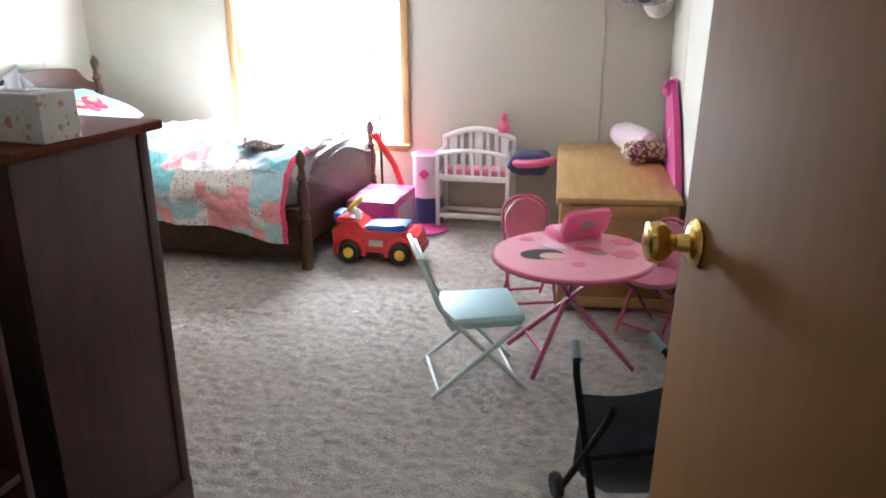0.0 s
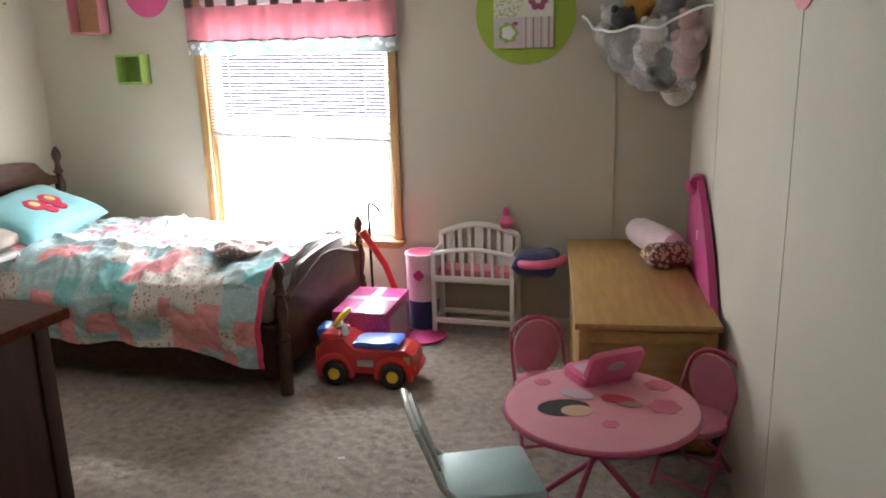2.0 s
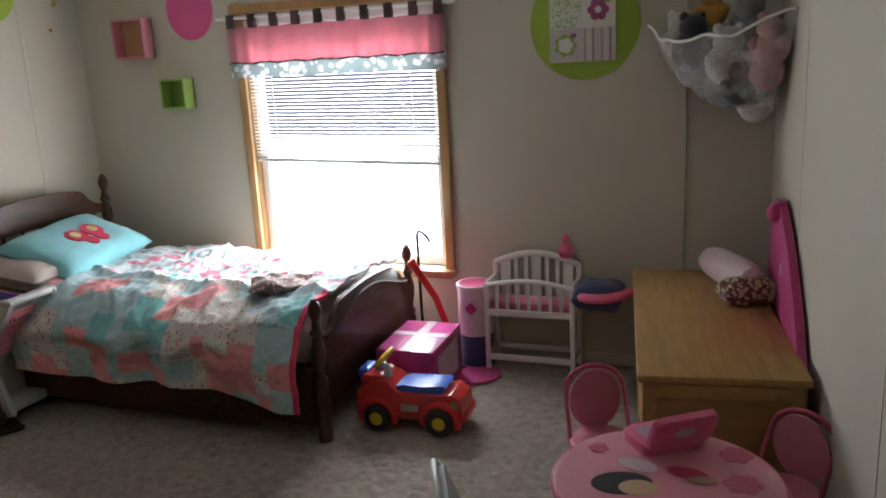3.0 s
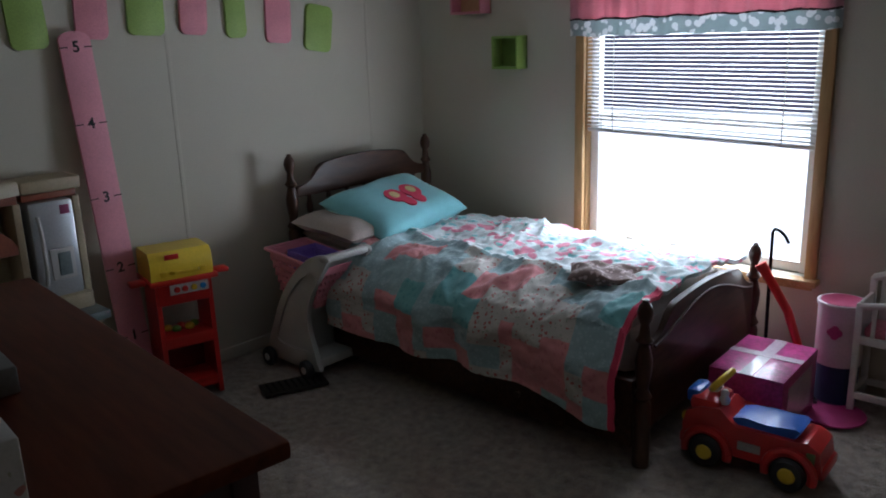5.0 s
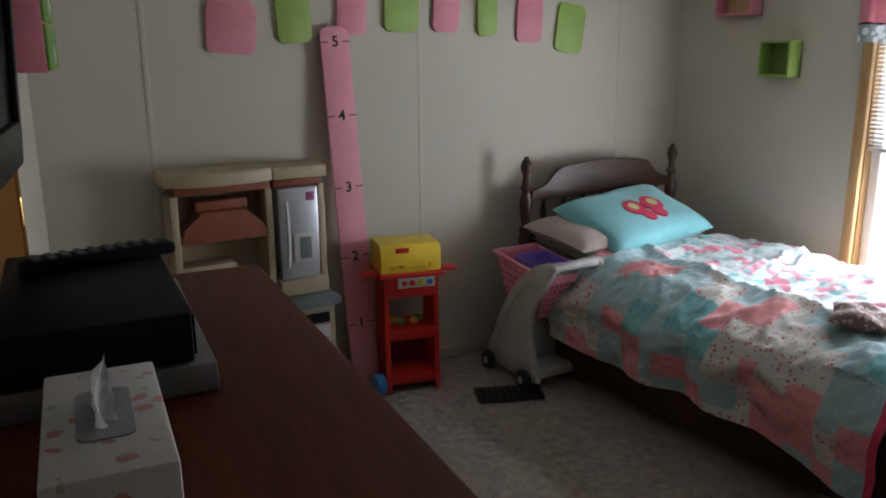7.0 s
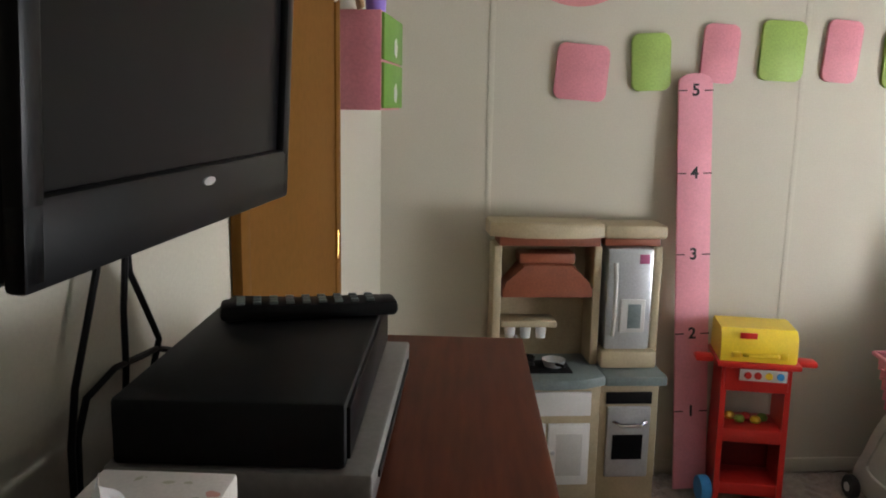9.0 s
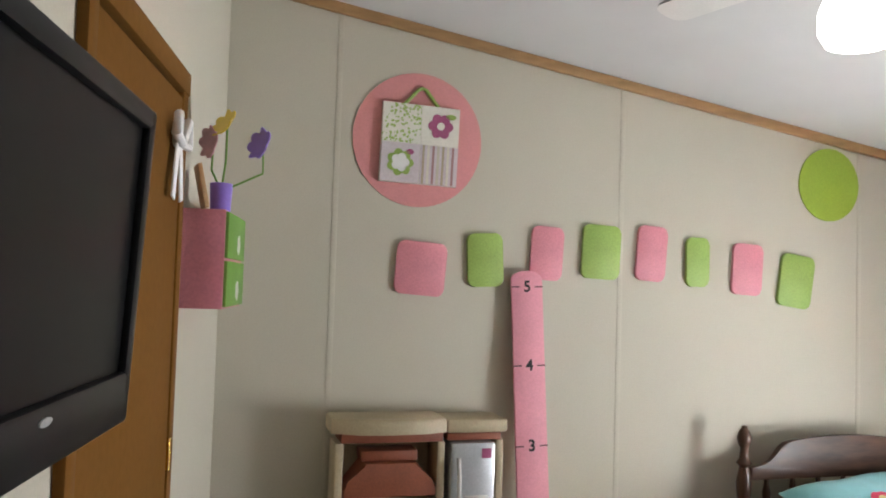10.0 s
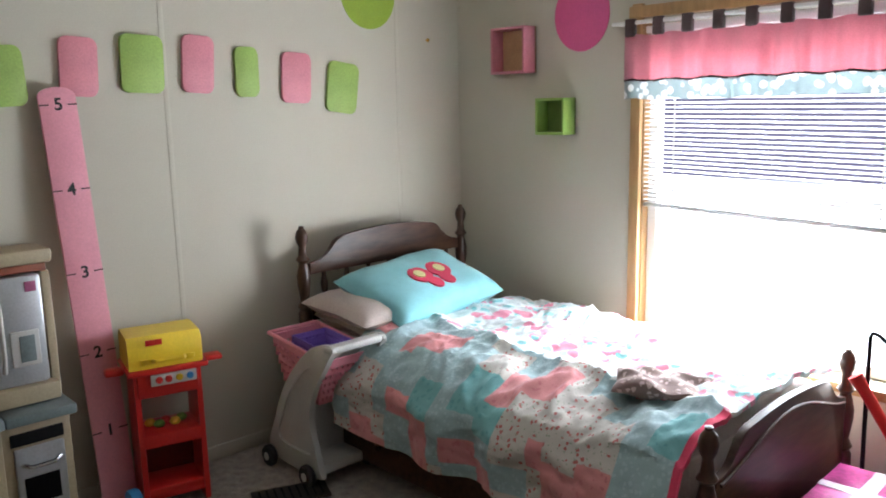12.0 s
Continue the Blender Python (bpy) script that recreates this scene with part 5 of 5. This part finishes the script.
def plush(at, r, material, label, ears=True, turn=0):
    p = thing("soft_toy", pose(*at, 0, 0, turn), label, "soft toy", "soft toys in the net")
    for name, c, s in (("body", (0, 0, 0), (1, 0.9, 1.05)), ("head", (0, -0.35 * r, 1.15 * r), (0.72, 0.7, 0.68))):
        b = bmesh.new()
        bmesh.ops.create_icosphere(b, subdivisions=3, radius=r)
        for v in b.verts:
            v.co = Vector((v.co.x * s[0], v.co.y * s[1], v.co.z * s[2])) * (1 + 0.10 * noise.noise(v.co * 30)) + Vector(c)
        part(name, b, material, p)
    for sx in (-1, 1):
        b = bmesh.new()
        bmesh.ops.create_icosphere(b, subdivisions=2, radius=r * 0.26)
        part("ear", b, material, p, at=Matrix.Translation((sx * 0.5 * r, -0.3 * r, 1.72 * r)))
        b = bmesh.new()
        bmesh.ops.create_icosphere(b, subdivisions=2, radius=r * 0.36)
        part("paw", b, material, p, at=Matrix.Translation((sx * 0.8 * r, -0.55 * r, 0.25 * r)))


for at, r, material, label, turn in (((-0.44, 4.83, 1.56), 0.085, PLUSHK, "black soft toy in the net", 20), ((-0.36, 4.86, 1.71), 0.065, PLUSHO, "orange soft toy on top of the net", 0), ((-0.20, 4.78, 1.63), 0.09, PLUSHG, "grey-lilac soft toy in the net", -20),
                                      ((-0.29, 4.70, 1.50), 0.085, PLUSHW, "white soft toy in the net", 10), ((-0.43, 4.86, 1.48), 0.075, PLUSHG, "grey soft toy low in the net", 30), ((-0.14, 4.66, 1.46), 0.075, PLUSHP, "pink soft toy in the net", -30), ((-0.17, 4.75, 1.33), 0.075, PLUSHW, "white soft toy at the bottom of the net", 0),
                                      ((-0.31, 4.82, 1.40), 0.08, PLUSHG, "grey soft toy deep in the net", 50), ((-0.50, 4.88, 1.60), 0.07, PLUSHW, "white soft toy at the rim of the net", 15), ((-0.12, 4.60, 1.56), 0.07, PLUSHP, "pink soft toy at the rim of the net", -25), ((-0.24, 4.68, 1.40), 0.07, PLUSHK, "dark soft toy low in the net", 5)):
    plush(at, r, material, label, True, turn)

# ---------------------------------------------------------------- table, chairs and toy laptop
tbl = thing("play_table", Matrix.Translation((-0.375, 3.09, 0)) @ Matrix.Diagonal((0.97, 0.97, 1, 1)), "round pale pink child's folding table with a printed top", "table")
part("tabletop", lathe([(0, 0.428), (0.285, 0.428), (0.305, 0.434), (0.312, 0.444), (0.310, 0.452), (0.298, 0.455), (0, 0.455)], 64), PALEPINK, tbl)
part("rim", T([(0.312 * math.cos(2 * math.pi * k / 56), 0.312 * math.sin(2 * math.pi * k / 56), 0.441) for k in range(56)], 0.010, 8, True), ROSEROD, tbl, "rose edging")
feet = [(-0.270, 0.080), (-0.115, -0.222), (0.262, -0.045), (0.065, 0.325)]
for a, b in ((0, 2), (2, 0), (1, 3), (3, 1)):
    fx, fy = feet[a]
    tx, ty = feet[b]
    part("leg", T([(fx, fy, 0.010), (tx * 0.62, ty * 0.62, 0.425)], 0.0105, 10), ROSEROD, tbl)
for a, b in ((0, 1), (2, 3)):
    p, q = Vector((*feet[a], 0.01)), Vector((*feet[b], 0.01))
    part("crossbar", T([p.lerp(Vector((feet[(a + 2) % 4][0] * 0.62, feet[(a + 2) % 4][1] * 0.62, 0.425)), 0.18), q.lerp(Vector((feet[(b + 2) % 4][0] * 0.62, feet[(b + 2) % 4][1] * 0.62, 0.425)), 0.18)], 0.007, 8), ROSEROD, tbl)
zt = 0.4555
for name, x, y, rx, ry, rot, material in (("dark_print", -0.115, -0.055, 0.085, 0.060, 20, INK), ("cream_print", -0.070, -0.070, 0.052, 0.040, 15, mat("cream print", (0.62, 0.42, 0.26), 0.4, var=0.05)), ("white_print", -0.085, 0.055, 0.060, 0.035, -20, mat("pale print", (0.66, 0.50, 0.56), 0.4)),
                                           ("red_print", 0.055, 0.040, 0.060, 0.030, -15, mat("red print", (0.55, 0.06, 0.10), 0.4)), ("tan_print", 0.095, 0.010, 0.040, 0.020, 10, mat("tan print", (0.45, 0.30, 0.20), 0.4))):
    part(name, plate(ellipse(rx, ry, 28), 0.0012, 0, Matrix.Translation((x, y, zt)) @ Matrix.Rotation(radians(rot), 4, "Z")), material, tbl)
    zt += 0.0006
for x, y, r in ((0.20, 0.02, 0.055), (0.18, 0.185, 0.05), (-0.21, 0.13, 0.03), (0.04, -0.14, 0.028)):
    part("flower_print", plate(flower(r, 6), 0.0012, 0, Matrix.Translation((x, y, 0.4555))), mat("rose print", (0.66, 0.16, 0.24), 0.4), tbl)
lp = thing("toy_laptop", pose(-0.365, 3.255, 0.4565, 0, 0, 36), "pink plastic toy laptop standing open on the table", "toy laptop")
part("base", plate(rrect(0.205, 0.15, 0.03, 6, 0, 0.065), 0.030, 0.010), PINKPL, lp)
part("key_panel", plate(rrect(0.15, 0.09, 0.015, 5, 0, 0.07), 0.002, 0, Matrix.Translation((0, 0, 0.030))), mat("lilac key panel", (0.60, 0.40, 0.52), 0.4), lp)
lid = part("lid", plate(rrect(0.200, 0.125, 0.028, 6, 0, 0.064), 0.022, 0.008), PINKPL, lp, at=pose(0, 0.004, 0.024, 116, 0, 0))
part("screen", plate(rrect(0.14, 0.09, 0.012, 5, 0, 0.065), 0.002, 0, Matrix.Translation((0, 0, -0.002))), mat("grey toy screen", (0.34, 0.36, 0.38), 0.3), lid)
part("badge", plate(ellipse(0.034, 0.020, 24, 0, 0.070), 0.003, 0, Matrix.Translation((0, 0, 0.021))), mat("grey badge", (0.48, 0.40, 0.45), 0.4), lid)


def folding_chair(m, seat_m, back_m, rod_m, label, round_back=True, s=1.0):
    """A child's folding chair that faces local +y."""
    c = thing("folding_chair", m, label, "chair", "" if not round_back else "pink chairs at the table")
    for x in (-0.135, 0.135):
        part("leg", T([(x, 0.135, 0.008), (x, -0.02, 0.24), (x, -0.115, 0.40), (x * 0.96, -0.150, 0.46)] if round_back else [(x, 0.15, 0.008), (x, -0.06, 0.23), (x, -0.165, 0.345), (x, -0.235, 0.53)], 0.0095, 10), rod_m, c)
        part("leg", T([(x * 0.86, -0.165, 0.008), (x * 0.86, 0.02, 0.20), (x * 0.86, 0.12, 0.262)] if round_back else [(x * 1.12, -0.205, 0.008), (x * 1.1, 0.0, 0.17), (x * 1.08, 0.12, 0.262)], 0.0095, 10), rod_m, c)
    part("crossbar", T([(-0.135, 0.108, 0.05), (0.135, 0.108, 0.05)], 0.007, 8), rod_m, c)
    part("crossbar", T([(-0.116, -0.138, 0.04), (0.116, -0.138, 0.04)] if round_back else [(-0.15, -0.18, 0.03), (0.15, -0.18, 0.03)], 0.007, 8), rod_m, c)
    if round_back:
        part("top_rail", T([(0.130 * math.cos(radians(a)), -0.150, 0.435 + 0.085 * math.sin(radians(a))) for a in range(0, 181, 15)], 0.0095, 10), rod_m, c)
        part("seat", plate(ellipse(0.145, 0.140, 36), 0.022, 0.008, Matrix.Translation((0, 0.0, 0.262))), seat_m, c)
        b = part("backrest", plate(ellipse(0.118, 0.122, 40), 0.014, 0.005), back_m, c, at=pose(0, -0.128, 0.392, 84, 0, 0))
        part("flower_print", plate(flower(0.04, 6), 0.001, 0, Matrix.Translation((0.03, 0.03, 0.0142))), PINK, b)
        part("flower_print", plate(flower(0.05, 6), 0.001, 0, Matrix.Translation((-0.02, -0.05, 0.0142))), PINK, b)
    else:
        part("top_rail", T([(-0.135, -0.235, 0.53), (-0.10, -0.243, 0.55), (0.10, -0.243, 0.55), (0.135, -0.235, 0.53)], 0.0095, 10), rod_m, c)
        part("seat", B((0, 0.0, 0.287), (0.29, 0.29, 0.044), 0.020), seat_m, c, "pale aqua padded vinyl seat")
        part("seat_pan", B((0, 0, 0.262), (0.26, 0.26, 0.012), 0.004), rod_m, c)
        part("backrest", plate(rrect(0.25, 0.165, 0.03), 0.026, 0.008), back_m, c, "grey-aqua padded backrest", at=pose(0, -0.19, 0.462, 110, 0, 0))
    return c


folding_chair(pose(-0.69, 2.865, 0, 0, 0, -65), MINT, GREYV, MINTROD, "pale aqua child's folding chair with padded seat", False)
folding_chair(pose(-0.636, 3.625, 0, 0, 0, 203) @ Matrix.Diagonal((0.78, 0.85, 0.96, 1)), ROSEPL, ROSEPL, ROSEROD, "pink child's folding chair with a round back, behind the table")
folding_chair(pose(-0.070, 3.45, 0, 0, 0, 150) @ Matrix.Diagonal((0.76, 0.85, 0.92, 1)), ROSEPL, ROSEPL, ROSEROD, "pink child's folding chair with a round back, by the wall")

# ---------------------------------------------------------------- doll stroller
st = thing("doll_stroller", pose(-0.075, 2.09, 0, 0, 0, 28), "black folding doll stroller with grey cloth seat", "doll stroller")
SGREY = mat("dark grey sling cloth", (0.075, 0.080, 0.085), 0.85, var=0.2, sheen=0.2)
for x in (-0.14, 0.14):
    part("handle_bar", T([(x, -0.10, 0.05), (x, 0.0, 0.26), (x * 1.0, 0.09, 0.44), (x * 0.9, 0.13, 0.47)], 0.010, 10), BLACK, st)
    part("front_leg", T([(x, 0.17, 0.04), (x, 0.03, 0.22), (x, -0.12, 0.42), (x, -0.15, 0.47)], 0.010, 10), BLACK, st)
    part("grip", T([(x * 0.9, 0.125, 0.465), (x * 0.8, 0.18, 0.49)], 0.014, 10), GREY, st)
    for y in (-0.12, 0.18):
        part("wheel", lathe([(0, -0.012), (0.036, -0.012), (0.042, 0), (0.036, 0.012), (0, 0.012)], 18), TYRE, st, at=pose(x * 1.08, y, 0.042, 0, 90, 0))
part("crossbar", T([(-0.14, 0.03, 0.22), (0.14, 0.03, 0.22)], 0.008, 8), BLACK, st)
bm = bmesh.new()
rows = []
for j in range(13):
    u = j / 12
    y, z = (-0.12 + 0.22 * u / 0.5, 0.22 - 0.06 * math.sin(math.pi * u)) if u < 0.5 else (0.10 - 0.20 * (u - 0.5) / 0.5 * 0.2, 0.16 + 0.24 * (u - 0.5) / 0.5)
    rows.append([bm.verts.new((-0.135 + 0.27 * i / 10, y, z - 0.02 * math.sin(math.pi * i / 10))) for i in range(11)])
for a, b in zip(rows, rows[1:]):
    for i in range(10):
        bm.faces.new((a[i], a[i + 1], b[i + 1], b[i]))
bmesh.ops.solidify(bm, geom=bm.faces[:], thickness=0.006)
part("sling_seat", bm, SGREY, st)

# ---------------------------------------------------------------- ride-on truck
tk = thing("ride_on_truck", pose(-1.54, 4.115, 0, 0, 0, 3) @ Matrix.Scale(0.93, 4), "red plastic ride-on toy truck with a blue seat", "ride-on toy")
body = [(-0.265, 0.065), (-0.27, 0.15), (-0.255, 0.205), (-0.20, 0.235), (-0.12, 0.245), (-0.09, 0.215), (-0.06, 0.19), (0.14, 0.19), (0.20, 0.20), (0.245, 0.17), (0.255, 0.10), (0.245, 0.065)]
part("body", plate(body, 0.20, 0.022, Matrix(((1, 0, 0, 0), (0, 0, 1, -0.10), (0, 1, 0, 0), (0, 0, 0, 1)))), REDT, tk)
part("bonnet", B((-0.19, 0, 0.235), (0.13, 0.18, 0.07), 0.030), REDT, tk)
part("bumper", B((-0.268, 0, 0.085), (0.03, 0.20, 0.05), 0.014), REDT, tk)
part("bumper", B((0.252, 0, 0.085), (0.03, 0.19, 0.05), 0.014), REDT, tk)
part("figure", lathe([(0, 0), (0.018, 0.004), (0.022, 0.02), (0.014, 0.036), (0.017, 0.048), (0.010, 0.062), (0, 0.066)], 14), OFFW, tk, "white moulded knob", at=Matrix.Translation((-0.125, -0.045, 0.245)))
part("dashboard", B((-0.245, 0.0, 0.255), (0.06, 0.13, 0.06), 0.018), BLUE, tk, "blue dashboard")
part("steering_column", T([(-0.20, 0, 0.25), (-0.16, 0, 0.305)], 0.016, 10), OFFW, tk)
part("steering_wheel", T([(-0.155 + 0.030 * math.cos(a), 0.065 * math.sin(a), 0.325 + 0.036 * math.cos(a)) for a in [2 * math.pi * k / 20 for k in range(20)]], 0.014, 10, True), YEL, tk, "yellow steering wheel")
part("seat", plate([(-0.10, 0.0), (0.12, 0.0), (0.14, 0.03), (0.12, 0.04), (0.02, 0.028), (-0.07, 0.034), (-0.11, 0.022)], 0.15, 0.008, Matrix(((1, 0, 0, 0.03), (0, 0, 1, -0.075), (0, 1, 0, 0.19), (0, 0, 0, 1)))), BLUE, tk, "blue moulded seat")
for x in (-0.165, 0.145):
    for y in (-0.112, 0.112):
        w = part("wheel", lathe([(0, -0.024), (0.055, -0.024), (0.066, -0.012), (0.066, 0.012), (0.055, 0.024), (0, 0.024)], 26), TYRE, tk, "dark toy wheel", at=pose(x, y, 0.066, 90, 0, 0))
        part("hub", lathe([(0, -0.029), (0.026, -0.029), (0.033, -0.023), (0.033, 0.023), (0.026, 0.029), (0, 0.029)], 18), YEL, w, "yellow hub")
for x in (-0.165, 0.145):
    for y in (-0.108, 0.108):
        part("fender", T([(x + 0.084 * math.cos(radians(a)), y, 0.066 + 0.084 * math.sin(radians(a))) for a in range(-15, 196, 15)], 0.019, 8), REDT, tk)
for y in (-0.1025, 0.1025):
    part("sticker", B((-0.005, y, 0.12), (0.085, 0.002, 0.035), 0), mat("grey sticker", (0.45, 0.42, 0.36), 0.4), tk)
    part("sticker", B((0.215, y, 0.14), (0.03, 0.002, 0.05), 0), mat("green sticker", (0.25, 0.36, 0.14), 0.4), tk)
for y in (-0.06, 0.06):
    part("headlight", lathe([(0, 0), (0.022, 0), (0.018, 0.012), (0, 0.014)], 16), YEL, tk, at=pose(-0.268, y, 0.165, 0, -90, 0))

gift = thing("gift_box", pose(-1.672, 4.49, 0, 0, 0, 2), "glossy magenta cardboard toy box beside the bed", "box")
part("carton", B((0, 0, 0.135), (0.285, 0.43, 0.27), 0.003), GOLDPAPER, gift)
part("tape", B((0, 0, 0.2715), (0.05, 0.43, 0.001), 0), STRIP, gift)
part("tape", B((0, 0.02, 0.2722), (0.285, 0.045, 0.001), 0), STRIP, gift)
part("print_panel", B((0.1435, 0.0, 0.14), (0.001, 0.30, 0.17), 0), STRIP, gift)

# ---------------------------------------------------------------- doll crib with its side pieces
cr = thing("doll_crib", Matrix.Translation((-1.195, 4.785, 0)), "white wooden doll crib with slatted sides and pink bedding", "doll crib")
CW, CD = 0.44, 0.175


def arch_rail(y, z, rise, t=0.026):
    return T([(-CW / 2 + CW * k / 18, y, z + rise * math.sin(math.pi * k / 18)) for k in range(19)], t / 2, 8)


for x in (-CW / 2, CW / 2):
    part("leg", B((x, 0.0, 0.235), (0.026, 0.022, 0.47), 0.004), WHITE, cr)
    part("leg", B((x, CD, 0.27), (0.026, 0.022, 0.54), 0.004), WHITE, cr)
    part("side_board", B((x, CD / 2, 0.39), (0.014, CD - 0.02, 0.17), 0.004), WHITE, cr)
    part("side_rail", B((x, CD / 2, 0.085), (0.016, CD, 0.025), 0.003), WHITE, cr)
part("top_rail", arch_rail(0.0, 0.455, 0.030), WHITE, cr)
part("top_rail", arch_rail(CD, 0.535, 0.055, 0.034), WHITE, cr)
part("lower_rail", B((0, 0, 0.315), (CW, 0.018, 0.034), 0.004), WHITE, cr)
part("lower_rail", B((0, CD, 0.315), (CW, 0.018, 0.034), 0.004), WHITE, cr)
part("stretcher", B((0, 0, 0.075), (CW, 0.018, 0.030), 0.004), WHITE, cr)
part("stretcher", B((0, CD, 0.075), (CW, 0.018, 0.030), 0.004), WHITE, cr)
for k in range(7):
    x = -CW / 2 + CW * (k + 1) / 8
    part("slat", B((x, 0, 0.395), (0.016, 0.010, 0.145 + 0.03 * math.sin(math.pi * (k + 1) / 8)), 0.002), WHITE, cr)
    part("slat", B((x, CD, 0.44), (0.020 if k % 3 else 0.05, 0.010, 0.22 + 0.05 * math.sin(math.pi * (k + 1) / 8)), 0.002), WHITE, cr)
part("mattress", B((0, CD / 2, 0.345), (CW - 0.035, CD - 0.03, 0.045), 0.012), mat("pink crib bedding", (0.72, 0.20, 0.28), 0.9, var=0.15, scale=40, bump=0.3, sheen=0.3), cr, "pink bedding")
part("pink_bow", join(lathe([(0, 0.57), (0.030, 0.575), (0.042, 0.605), (0.028, 0.635), (0.016, 0.645), (0.022, 0.665), (0.012, 0.69), (0, 0.692)], 16)), PINKPL, cr, "pink toy bottle on the back rail", at=Matrix.Translation((0.155, CD, 0.0)))
dm = thing("toy_hamper", Matrix.Translation((-1.50, 4.86, 0)), "white and pink doll hamper on a dark stand", "hamper")
part("drum", lathe([(0, 0.175), (0.088, 0.175), (0.092, 0.19), (0.092, 0.42), (0.098, 0.43), (0.098, 0.445), (0.085, 0.445), (0.080, 0.40), (0, 0.40)], 30), mat("blush white cloth", (0.72, 0.60, 0.63), 0.8, var=0.06, sheen=0.2), dm)
part("pink_lining", lathe([(0, 0.402), (0.079, 0.402), (0.084, 0.447), (0.07, 0.44), (0.03, 0.43), (0, 0.435)], 24), PINKPL, dm, "pink lining")
part("bow", plate(flower(0.03, 4), 0.006, 0.001), HOTPINK, dm, "pink ribbon bow", at=Matrix.Translation((0.005, -0.093, 0.33)) @ Matrix.Rotation(radians(90), 4, "X"))
part("stand", lathe([(0, 0), (0.085, 0.0), (0.085, 0.174), (0, 0.174)], 24), NAVY, dm, "dark stand")
fm = thing("play_mat", pose(-1.46, 4.70, 0.002), "small magenta round mat on the carpet", "mat")
part("disc", lathe([(0, 0.0), (0.13, 0.0), (0.13, 0.008), (0, 0.010)], 30), HOTPINK, fm)
shoe = thing("toy_shoe", pose(-1.60, 4.74, 0, 0, 0, 30), "small grey toy shoe on the carpet", "toy shoe")
part("upper", plate([(-0.06, 0), (0.06, 0), (0.065, 0.02), (0.02, 0.03), (-0.02, 0.06), (-0.058, 0.06)], 0.05, 0.006, Matrix(((1, 0, 0, 0), (0, 0, 1, -0.025), (0, 1, 0, 0), (0, 0, 0, 1)))), GREY, shoe)
part("changing_seat", cushion(0.24, 0.24, 0.13, 20, Matrix.Translation((0.345, 0.055, 0.42))), NAVY, cr, "navy cloth changing seat hung on the crib's side")
part("tray_rim", T([(0.365 + 0.125 * math.cos(a), 0.035 + 0.115 * math.sin(a), 0.44 + 0.01 * math.cos(a)) for a in [math.pi + math.pi * k / 16 for k in range(17)]], 0.024, 10), PINKPL, cr, "pink curved rim")
part("bracket", B((0.24, 0.055, 0.40), (0.06, 0.10, 0.02), 0.004), WHITE, cr)
# sticks by the bed's foot
rs = thing("toy_vacuum_handle", Matrix.Translation((0, 0, 0)), "red curved plastic toy handle leaning on the footboard", "toy handle")
part("tube", T([(-1.60, 4.80, 0.0), (-1.63, 4.79, 0.20), (-1.69, 4.775, 0.38), (-1.775, 4.76, 0.52), (-1.812, 4.755, 0.575)], [0.016, 0.018, 0.019, 0.020, 0.026], 12), RED, rs)
cn = thing("toy_cane", Matrix.Translation((0, 0, 0)), "thin black hooked stick leaning by the window", "stick")
part("shaft", T([(-1.78, 4.80, 0.0), (-1.79, 4.815, 0.40), (-1.797, 4.83, 0.70), (-1.79, 4.83, 0.715), (-1.765, 4.825, 0.712), (-1.735, 4.815, 0.69), (-1.72, 4.81, 0.665)], 0.008, 8), BLACK, cn)
scrap = thing("paper_scrap", pose(-1.387, 3.337, 0.004, 0, 0, 20), "tiny white scrap of paper on the carpet", "paper")
part("flake", B((0, 0, 0.002), (0.028, 0.014, 0.003), 0.001), TISSUE, scrap)
